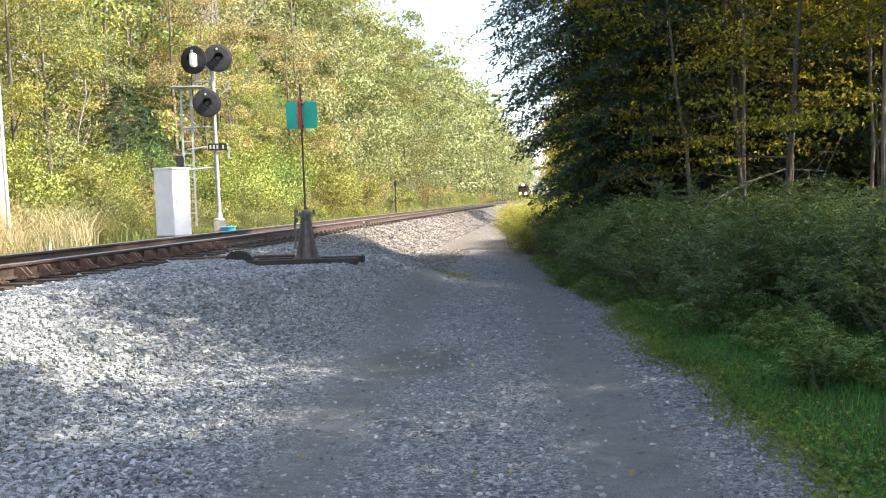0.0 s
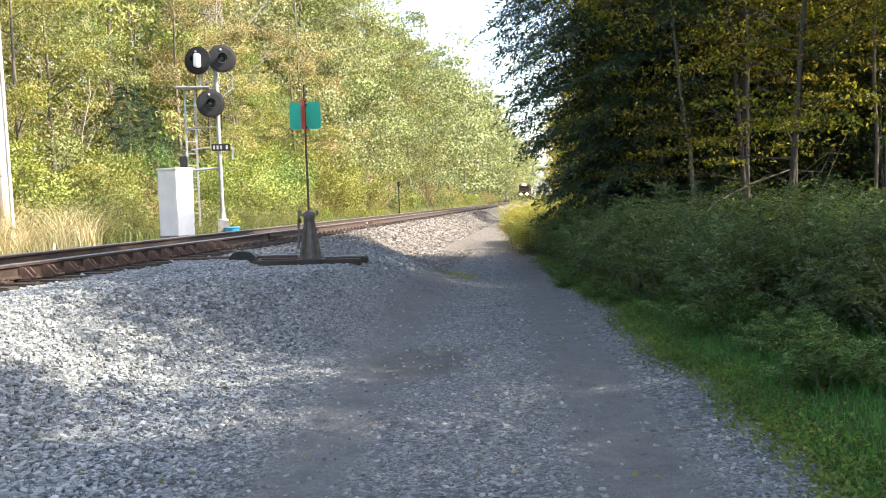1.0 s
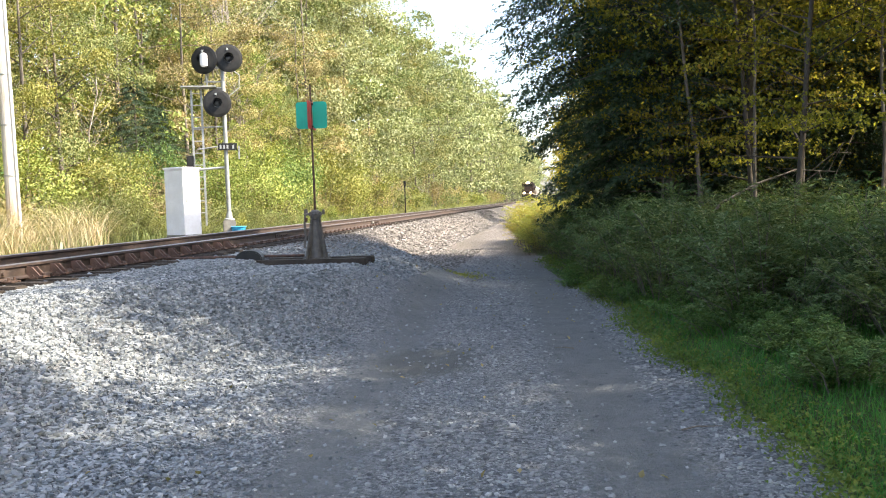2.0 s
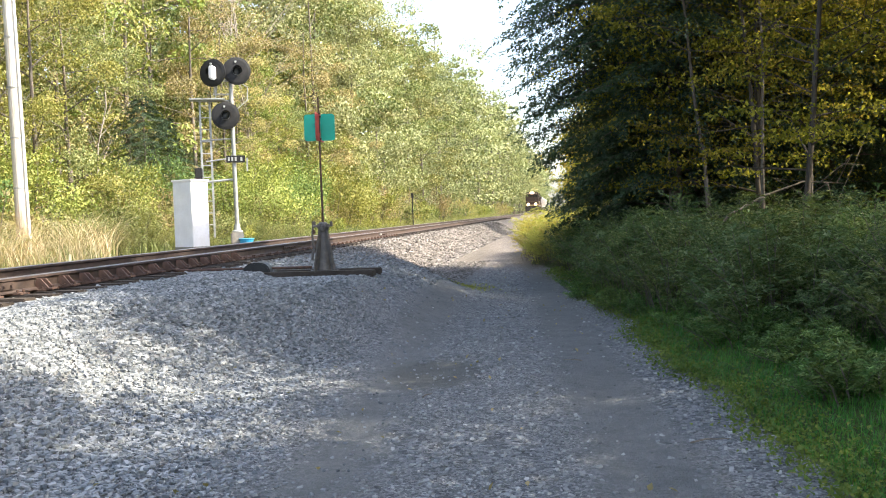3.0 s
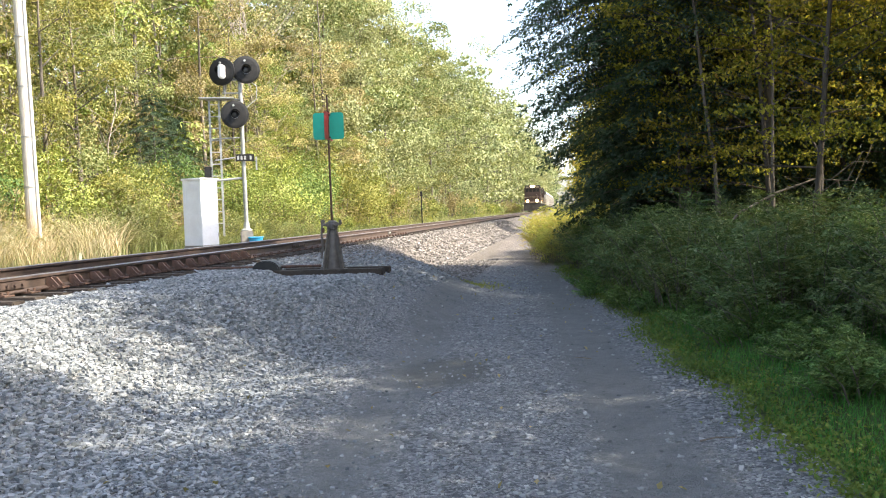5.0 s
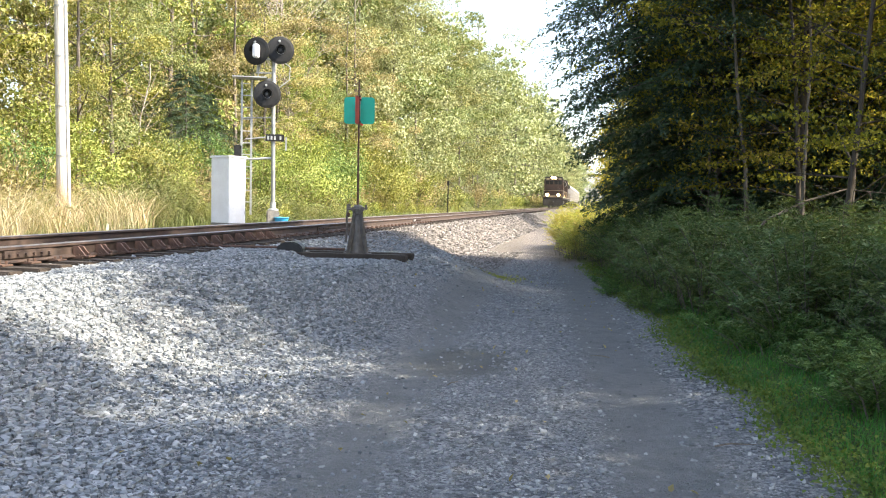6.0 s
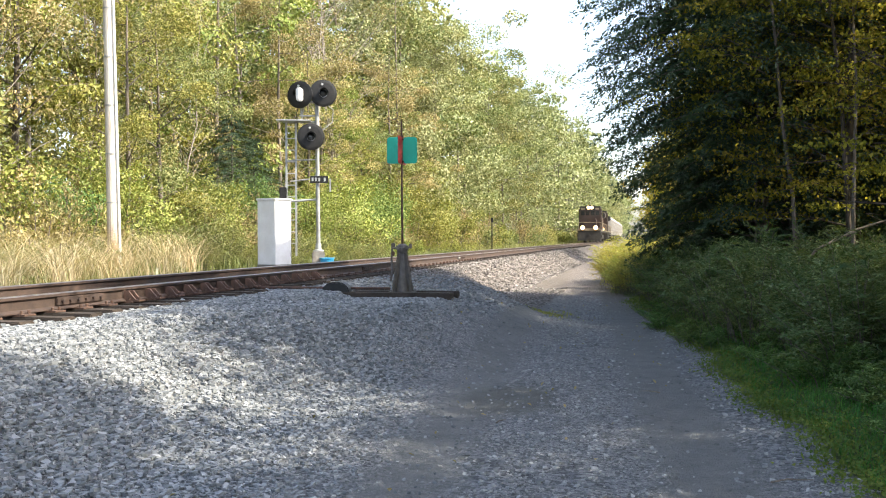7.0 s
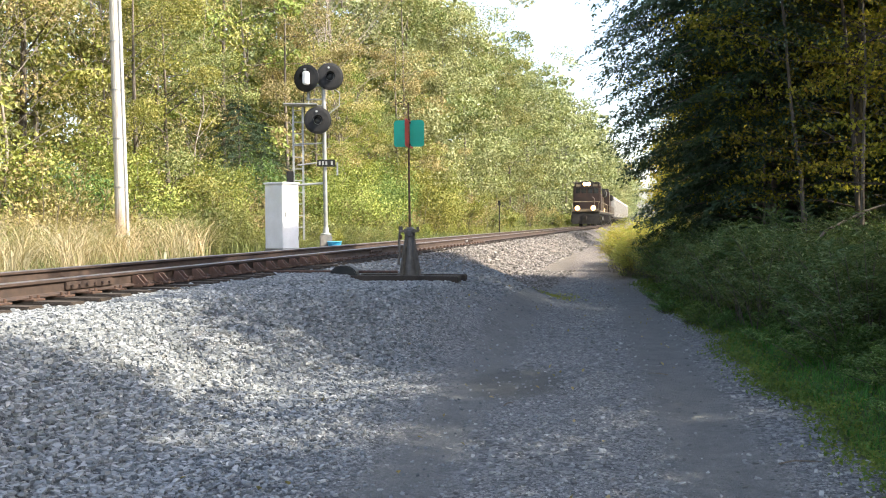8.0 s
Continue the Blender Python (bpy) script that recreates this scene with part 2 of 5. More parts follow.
def bent(points, r, n=8, bm=None):
    bm = bm if bm is not None else bmesh.new()
    for a, b in zip(points, points[1:]):
        tube(a, b, r, r, n, bm)
    return bm


def lathe(profile, n=24, bm=None, axis=None):
    """Turned shape from (radius, height) pairs, about z, or about the given axis matrix."""
    bm = bm if bm is not None else bmesh.new()
    rings = []
    for r, z in profile:
        rings.append([bm.verts.new((r * math.cos(2 * math.pi * k / n), r * math.sin(2 * math.pi * k / n), z)) for k in range(n)])
    for lo, hi in zip(rings, rings[1:]):
        for k in range(n):
            bm.faces.new((lo[k], lo[(k + 1) % n], hi[(k + 1) % n], hi[k]))
    bm.faces.new(rings[-1])
    bm.faces.new(rings[0][::-1])
    if axis is not None:
        bmesh.ops.transform(bm, matrix=axis, verts=[v for ring in rings for v in ring])
    return bm


def extrude(outline, depth, bm=None):
    """A flat outline in x and z, made depth thick along y."""
    bm = bm if bm is not None else bmesh.new()
    front = [bm.verts.new((x, -depth / 2, z)) for x, z in outline]
    back = [bm.verts.new((x, depth / 2, z)) for x, z in outline]
    k = len(outline)
    bm.faces.new(front)
    bm.faces.new(back[::-1])
    for i in range(k):
        bm.faces.new((front[i], back[i], back[(i + 1) % k], front[(i + 1) % k]))
    bmesh.ops.recalc_face_normals(bm, faces=bm.faces)
    return bm


def fast_mesh(name, verts, faces, materials, smooth=False):
    """A mesh from arrays: verts (n, 3), faces (m, k) with k corners each."""
    data = bpy.data.meshes.new(name)
    n, (m, k) = len(verts), faces.shape
    data.vertices.add(n)
    data.vertices.foreach_set("co", np.asarray(verts, np.float32).ravel())
    data.loops.add(m * k)
    data.loops.foreach_set("vertex_index", np.asarray(faces, np.int32).ravel())
    data.polygons.add(m)
    data.polygons.foreach_set("loop_start", np.arange(m, dtype=np.int32) * k)
    data.polygons.foreach_set("use_smooth", np.full(m, smooth))
    data.update(calc_edges=True)
    for mt in materials:
        data.materials.append(mt)
    return data


def leaves(name, at, length, width, rng, material, droop=0.2, up=0.5, axis=None, face=None):
    """One mesh of many leaves: each is a four-cornered blade, folded a little, about its own place."""
    n = len(at)
    d = rng.normal(size=(n, 3))
    if axis is not None:
        d = d * 0.6 + axis
    d[:, 2] -= droop
    d /= np.linalg.norm(d, axis=1, keepdims=True)
    nor = rng.normal(size=(n, 3))
    nor[:, 2] += up * 2
    if face is not None:
        nor = nor * 0.55 + face
    side = np.cross(d, nor)
    side /= np.linalg.norm(side, axis=1, keepdims=True) + 1e-9
    ln = (length * rng.uniform(0.6, 1.3, n))[:, None]
    wd = (width * rng.uniform(0.6, 1.3, n))[:, None]
    lift = np.cross(side, d) * wd * 0.25
    v = np.stack([at - d * ln * 0.5, at + side * wd * 0.5 + lift, at + d * ln * 0.5, at - side * wd * 0.5 + lift], 1).reshape(-1, 3)
    return fast_mesh(name, v, np.arange(4 * n).reshape(n, 4), [material])


# ---- the lie of the land ----
TRACK_TURN = -6.15                    # the track runs this much to the right of +y
TR = pose(0, 0, 0, 0, 0, TRACK_TURN)
NEAR_RAIL, FAR_RAIL, CENTRE = 6.23, 7.735, 6.98     # metres to the left of the camera
RAIL_Z = 0.93
CU, SU = math.cos(radians(-TRACK_TURN)), math.sin(radians(-TRACK_TURN))


def to_track(x, y):
    return x * SU + y * CU, -x * CU + y * SU


def on_track(s, p, z, turn=0.0):
    """Pose of a thing s metres along the track and p metres to its left, squared to the track."""
    return TR @ pose(-p, s, z, 0, 0, turn)


def step(a, b, x):
    t = np.clip((x - a) / (b - a), 0, 1)
    return t * t * (3 - 2 * t)


def lane_edge(y):
    """Where the gravel of the lane gives way to grass."""
    return 1.86 + 0.3 * step(6, 17, y) - 0.25 * step(24, 31, y) + 0.06 * np.sin(y * 1.1) + 0.05 * np.sin(y * 2.7)


def ruts_at(x, y, wide=0.36):
    """The two wheel tracks: 0 off them, 1 along their middle."""
    return np.exp(-((x - 0.80 - 0.045 * y) / wide) ** 2), np.exp(-((x + 1.1 - 0.050 * y) / wide) ** 2)


def stain_at(x, y):
    """A damp, oily patch on the left wheel track."""
    return np.clip(1.4 * np.exp(-((x + 0.28) / 0.42) ** 2 - ((y - 9.0) / 0.75) ** 2), 0, 1)


def height(x, y):
    x, y = np.asarray(x, float), np.asarray(y, float)
    s, p = to_track(x, y)
    crest = 5.35 - 2.2 * step(8, 13.0, s) + 2.35 * step(16.5, 24, s)
    foot = crest - 2.5 + 0.4 * step(8, 14, s) + 0.25 * step(18, 25, s)
    foot = np.maximum(foot, 1.0)
    top = 0.69 - 0.015 * step(5.0, 5.5, p) * step(9.2, 8.6, p) - 0.10 * step(10.5, 13.5, s) * step(20, 16.5, s) * step(4.75, 4.3, p)
    rise = step(foot, crest, p) * top
    pad = 9.1 + 1.7 * step(18, 21, s) * step(30, 27, s)
    fall = step(pad, pad + 1.6, p)
    left = 0.0015 * np.clip(s, 0, 600) + rise * (1 - fall) + fall * (0.52 + 0.035 * np.clip(p - 12, 0, 20))
    right = 0.10 * step(2.0, 2.8, x) + 0.35 * step(3.5, 9.0, x) + 0.02 * np.clip(x - 9, 0, 20)
    right = right * step(80, 35, y) + 0.6 * step(35, 80, y) * step(1.5, -2.5, p)
    right_rut, left_rut = ruts_at(x, y)
    ruts = -0.03 * right_rut - 0.022 * left_rut
    wob = 0.012 * np.sin(x * 1.3 + np.sin(y * 0.7) * 1.3) * np.sin(y * 0.9 + x * 0.6)
    wob = wob + 0.10 * np.sin(x * 0.21 + 1) * np.sin(y * 0.17) * step(12, 25, np.abs(p))
    return left + right * step(3.5, 1.5, p) + ruts * step(4.5, 3.5, p) * step(45, 30, y) + wob


def axis_lines(fine, spacing, low, high, grow=1.16):
    lines = list(np.arange(fine[0], fine[1], spacing))
    d = spacing
    while lines[-1] < high:
        d *= grow
        lines.append(lines[-1] + d)
    d = spacing
    while lines[0] > low:
        d *= grow
        lines.insert(0, lines[0] - d)
    return np.array(lines)


def build_ground():
    xs, ys = axis_lines((-9.0, 4.5), 0.11, -900, 900), axis_lines((2.5, 30.0), 0.13, -300, 2200)
    gx, gy = np.meshgrid(xs, ys)
    gz = height(gx, gy)
    nx, ny = len(xs), len(ys)
    idx = np.arange(nx * ny).reshape(ny, nx)
    quads = np.stack([idx[:-1, :-1], idx[:-1, 1:], idx[1:, 1:], idx[1:, :-1]], -1).reshape(-1, 4)
    data = fast_mesh("ground", np.stack([gx, gy, gz], -1).reshape(-1, 3), quads, [GROUND], True)
    s, p = to_track(gx, gy)
    edge = lane_edge(gy)
    grass = np.maximum(step(edge - 0.1, edge + 0.3, gx) * step(3.9 - 2.9 * step(21, 31, gy), 3.2 - 2.9 * step(21, 31, gy), p), step(10.4, 11.6, p))
    right_rut, left_rut = ruts_at(gx, gy, 0.42)
    rut = 1.15 * right_rut + left_rut * 0.9
    rut = np.clip(rut + 0.25 * step(26, 34, gy), 0, 1) * (p < 4.5)
    litter = np.maximum(step(4.5, 7, gx) * (p < 2.5), step(14.0, 17.0, p))
    mask = np.stack([grass, np.maximum(rut, stain_at(gx, gy)), litter, stain_at(gx, gy)], -1).reshape(-1, 4)
    att = data.color_attributes.new("mask", "FLOAT_COLOR", "POINT")
    att.data.foreach_set("color", mask.astype(np.float32).ravel())
    return tagged(new("ground", data), "grey crushed-stone lane, railway embankment and woodland soil", "ground", kind="structure")


ground = build_ground()


def scatter_stones(name, rng, x, y, size, material, label, sink=0.3, flat=0.7):
    """Angular broken stones, each a knocked-about block, lying on the ground."""
    n = len(x)
    corner = np.array([(a, b, c) for c in (-1, 1) for b in (-1, 1) for a in (-1, 1)], float) * 0.5
    v = corner[None] * (1 + rng.uniform(-0.5, 0.12, (n, 8, 3)))
    v *= (size[:, None] * np.stack([rng.uniform(0.8, 1.4, n), rng.uniform(0.6, 1.0, n), rng.uniform(0.5, 0.9, n) * flat], 1))[:, None]
    a = rng.uniform(0, 2 * np.pi, n)
    t = rng.normal(0, 0.2, (n, 2))
    ca, sa = np.cos(a)[:, None], np.sin(a)[:, None]
    vx, vy, vz = v[..., 0].copy(), v[..., 1].copy(), v[..., 2].copy()
    vz = vz + vx * t[:, :1] + vy * t[:, 1:]
    v = np.stack([vx * ca - vy * sa, vx * sa + vy * ca, vz], -1)
    z = height(x, y) + size * flat * (0.5 - sink)
    v += np.stack([x, y, z], -1)[:, None]
    f = np.array([(4, 5, 7, 6), (0, 1, 5, 4), (2, 6, 7, 3), (0, 4, 6, 2), (1, 3, 7, 5)])
    faces = (np.arange(n)[:, None, None] * 8 + f[None]).reshape(-1, 4)
    return tagged(new(name, fast_mesh(name, v.reshape(-1, 3), faces, [material])), label, "gravel", kind="stuff")


def from_track(s, p):
    return s * SU - p * CU, s * CU + p * SU


def build_stones():
    rng = np.random.default_rng(3)
    n = 60000
    s = 3 + 12 * rng.random(n) ** 1.2
    p = 5.75 - 5.1 * rng.random(n) ** 1.3
    x, y = from_track(s, p)
    keep = rng.random(n) > 0.95 * step(-2.2, -0.9, x)
    x, y, p, n = x[keep], y[keep], p[keep], int(keep.sum())
    scatter_stones("ballast_stones", rng, x, y, rng.uniform(0.022, 0.048, n) * (0.5 + 0.55 * step(0.8, 3.6, p)), BALLAST, "loose grey crushed ballast stones on the embankment slope", 0.18, 0.8)
    n = 9000
    s, p = rng.uniform(14, 29, n), rng.uniform(2.2, 6.1, n)
    x, y = from_track(s, p)
    size = rng.uniform(0.028, 0.06, n)
    near = s + rng.uniform(-2.5, 2.5, n) < 19
    scatter_stones("ballast_stones", rng, x[near], y[near], size[near], BALLAST, "grey crushed ballast stones round the switch stand")
    scatter_stones("ballast_stones", rng, x[~near], y[~near], size[~near], FAR_STONE, "dusty brown ballast stones beyond the switch stand")
    n = 6500
    s, p = 27 + 50 * rng.random(n) ** 1.4, rng.uniform(3.4, 6.0, n)
    x, y = from_track(s, p)
    scatter_stones("ballast_stones", rng, x, y, rng.uniform(0.05, 0.11, n), FAR_STONE, "dusty brown ballast along the far embankment")
    n = 5500
    s, p = rng.uniform(5, 36, n), rng.uniform(5.75, 9.6, n)
    x, y = from_track(s, p)
    scatter_stones("ballast_stones", rng, x, y, rng.uniform(0.04, 0.08, n), BALLAST, "grey crushed ballast stones between the timber ties")
    n = 30000
    y = 3.5 + 22 * rng.random(n) ** 1.6
    x = rng.uniform(-3.4, 2.0, n)
    rut = np.add(*ruts_at(x, y, 0.40))
    keep = rng.random(n) > np.minimum(rut + stain_at(x, y), 1) * 0.95
    x, y = x[keep], y[keep]
    scatter_stones("road_gravel", rng, x, y, 0.012 + 0.026 * rng.random(len(x)) ** 2.2, PEBBLE, "small grey stones pressed into the gravel lane", 0.35)


# ---- railway ----
def thing(name, m, label, category, group="", kind=""):
    ob = new(name)
    ob.matrix_basis = m
    return tagged(ob, label, category, group, kind)


def rail_section(length):
    out = [(-0.07, 0), (0.07, 0), (0.07, 0.012), (0.012, 0.035), (0.009, 0.125), (0.036, 0.14), (0.036, 0.168), (0.028, 0.178),
           (-0.028, 0.178), (-0.036, 0.168), (-0.036, 0.14), (-0.009, 0.125), (-0.012, 0.035), (-0.07, 0.012)]
    bm = extrude(out, length)
    for f in bm.faces:
        if f.normal.z > 0.3 and f.calc_center_median().z > 0.16:
            f.material_index = 1
    return bm


def build_track():
    track = thing("railway_track", TR @ pose(0, 0, 0, math.degrees(0.0015), 0, 0), "straight railway track of rusted rails on dark timber ties", "railway track", kind="structure")
    for p in (NEAR_RAIL, FAR_RAIL):
        bm = rail_section(470)
        part("rail", bm, [RAIL_RUST, RAIL_TOP], track, "rusted steel rail with a worn bright head", pose(-p, 215, RAIL_Z - 0.178))
    tie_mesh = None
    rng = random.Random(5)
    for i in range(230):
        s = -8 + i * 0.52 + rng.uniform(-0.02, 0.02)
        if abs(s - 14.35) < 0.27 or abs(s - 14.87) < 0.27:
            continue
        m = pose(-CENTRE + rng.uniform(-0.05, 0.05), s, RAIL_Z - 0.178 - 0.022 - 0.09, 0, 0, rng.uniform(-0.7, 0.7))
        if tie_mesh is None:
            t = part("tie", box((2.62, 0.23, 0.18), bevel=0.012), TIE, track, "", m)
            tie_mesh = t.data
        else:
            t = new("tie", tie_mesh)
            t.parent, t.matrix_basis = track, m
    plate_mesh = brace_mesh = None
    for i in range(84):
        s = -8 + i * 0.52
        for p in (NEAR_RAIL, FAR_RAIL):
            m = pose(-p, s, RAIL_Z - 0.178 - 0.011)
            if plate_mesh is None:
                bm = box((0.34, 0.19, 0.02), bevel=0.004)
                for sx in (-0.11, 0.11):
                    for sy in (-0.06, 0.06):
                        tube((sx, sy, 0.0), (sx, sy, 0.045), 0.013, 0.016, 6, bm)
                plate = part("tie_plate", bm, PLATE, track, "", m)
                plate_mesh = plate.data
            else:
                plate = new("tie_plate", plate_mesh)
                plate.parent, plate.matrix_basis = track, m
    # rail braces by the switch points
    for i in range(14):
        s = -8 + (36 + i) * 0.52
        m = pose(-NEAR_RAIL + 0.075, s, RAIL_Z - 0.178)
        if brace_mesh is None:
            bm = bmesh.new()
            for sy in (-0.055, 0.055):
                v = [(0.0, 0.0), (0.11, 0.0), (0.11, 0.025), (0.02, 0.125), (-0.04, 0.13), (-0.05, 0.04)]
                b2 = extrude(v, 0.022)
                bmesh.ops.translate(b2, vec=(0, sy, 0), verts=b2.verts)
                tmp = bpy.data.meshes.new("brace_rib")
                b2.to_mesh(tmp)
                b2.free()
                bm.from_mesh(tmp)
                bpy.data.meshes.remove(tmp)
            box((0.20, 0.16, 0.024), (0.07, 0, 0.006), 0.004, bm)
            tube((0.13, 0, 0.0), (0.13, 0, 0.05), 0.02, 0.02, 6, bm)
            brace = part("rail_brace", bm, BRACE, track, "reddish cast rail brace with two ribs", m)
            brace_mesh = brace.data
        else:
            brace = new("rail_brace", brace_mesh)
            brace.parent, brace.matrix_basis = track, m
            tagged(brace, "reddish cast rail brace with two ribs")
    # joint bars
    for s in (9.75, 21.3, 33.0):
        bm = box((0.028, 0.92, 0.09), bevel=0.008)
        for k in range(6):
            tube((0.01, -0.38 + 0.15 * k, 0), (0.04, -0.38 + 0.15 * k, 0), 0.018, 0.018, 6, bm)
        part("joint_bar", bm, RAIL_RUST, track, "bolted steel joint bar", pose(-NEAR_RAIL + 0.03, s, RAIL_Z - 0.095))
    for s in (32.3,):
        part("insulated_joint", box((0.04, 0.30, 0.06), bevel=0.01), GALV, track, "pale insulated joint cover", pose(-NEAR_RAIL + 0.05, s, RAIL_Z - 0.085))
    # head-block timbers that carry the switch stand
    for s in (14.35, 14.87):
        part("tie", box((5.4, 0.27, 0.22), bevel=0.015), TIE, track, "long dark head-block timber", pose(-CENTRE + 1.42, s, RAIL_Z - 0.178 - 0.077 - 0.11))
    # switch rod
    part("switch_rod", tube((-NEAR_RAIL - 1.2, 14.61, 0.72), (-3.9, 14.61, 0.72), 0.022), RUSTY, track, "rusty switch rod")
    return track


build_track()


def build_cover():
    ob = thing("switch_cover", on_track(14.45, 4.72, 0.677, 8), "low dark humped metal cover on the head-block timber", "switch cover")
    ob.scale = (0.85, 0.85, 0.85)
    prof = [(-0.24, 0), (0.24, 0), (0.25, 0.06), (0.20, 0.15), (0.10, 0.20), (-0.08, 0.205), (-0.19, 0.16), (-0.25, 0.07)]
    bm = extrude(prof, 0.36)
    bmesh.ops.bevel(bm, geom=list(bm.edges), offset=0.02, segments=2, affect="EDGES", clamp_overlap=True)
    part("cover", bm, BLACK, ob)
    part("flange", box((0.62, 0.46, 0.02), (0, 0, 0.01), 0.004), BLACK, ob)


build_cover()


def build_stand():
    ob = thing("switch_stand", on_track(14.61, 3.70, 0.662, 12), "tall dark iron switch stand with green and red target", "switch stand")
    ob.scale = (0.9, 0.9, 0.9)
    part("base_plate", box((0.50, 0.62, 0.03), (0, 0, 0.015), 0.006), STAND, ob)
    for sx, sy in ((-1, -1), (1, -1), (1, 1), (-1, 1)):
        v = [(0.20, 0.03), (0.25, 0.03), (0.10, 0.72), (0.045, 0.72), (0.06, 0.5)]
        bm = extrude(v, 0.035)
        part("leg", bm, STAND, ob, "", pose(0, 0, 0, 0, 0, 45 + 90 * (0 if (sx, sy) == (1, 1) else 1 if (sx, sy) == (-1, 1) else 2 if (sx, sy) == (-1, -1) else 3)))
    part("column", lathe([(0.13, 0.03), (0.115, 0.15), (0.085, 0.45), (0.065, 0.70), (0.09, 0.72), (0.10, 0.80), (0.085, 0.84), (0.05, 0.87)], 14), STAND, ob)
    cap = part("head_casting", box((0.24, 0.16, 0.07), (0, 0, 0.80), 0.015), STAND, ob)
    part("pawl", box((0.07, 0.05, 0.11), (-0.16, 0, 0.83), 0.01), STAND, cap)
    part("pawl", box((0.05, 0.05, 0.09), (0.14, 0, 0.83), 0.01), STAND, cap)
    part("lever", bent([(-0.10, -0.05, 0.80), (-0.17, -0.06, 0.79), (-0.185, -0.06, 0.62), (-0.17, -0.07, 0.42), (-0.20, -0.07, 0.22)], 0.02), STAND, ob, "curved iron throw lever")
    part("padlock", box((0.05, 0.03, 0.08), (-0.155, -0.09, 0.70), 0.01), RUSTY, ob)
    mast = part("mast", tube((0, 0, 0.85), (-0.01, 0, 3.02), 0.021, 0.014, 8), RUSTY, ob, "slim rusty target rod")
    part("lamp_tip", lathe([(0.02, 2.72), (0.028, 2.74), (0.02, 2.76)], 8), RUSTY, mast)

    def plate(x0, x1, z0, z1, r):
        pts = []
        for cx, cz, a0 in ((x1 - r, z0 + r, 270), (x1 - r, z1 - r, 0), (x0 + r, z1 - r, 90), (x0 + r, z0 + r, 180)):
            pts += [(cx + r * math.cos(radians(a0 + k * 30)), cz + r * math.sin(radians(a0 + k * 30))) for k in range(4)]
        return extrude(pts, 0.005)
    tgt = part("green_target", plate(0.015, 0.265, 2.265, 2.725, 0.05), GREEN, ob, "green enamelled target plate", pose(0, 0.0, 0, 0, 0, -6))
    tgt2 = part("green_target", plate(-0.265, -0.015, 2.265, 2.725, 0.05), GREEN, ob, "green enamelled target plate", pose(0, 0.0, 0, 0, 0, -6))
    part("red_target", plate(-0.30, -0.02, 2.25, 2.73, 0.05), RED, ob, "red enamelled target plate set crosswise", pose(0, 0, 0, 0, 0, 79))
    part("red_target", plate(0.02, 0.30, 2.25, 2.73, 0.05), RED, ob, "red enamelled target plate set crosswise", pose(0, 0, 0, 0, 0, 79))
    for k in (2.30, 2.68):
        part("clamp", box((0.07, 0.05, 0.03), (0, 0, k), 0.005), RUSTY, ob)


build_stand()


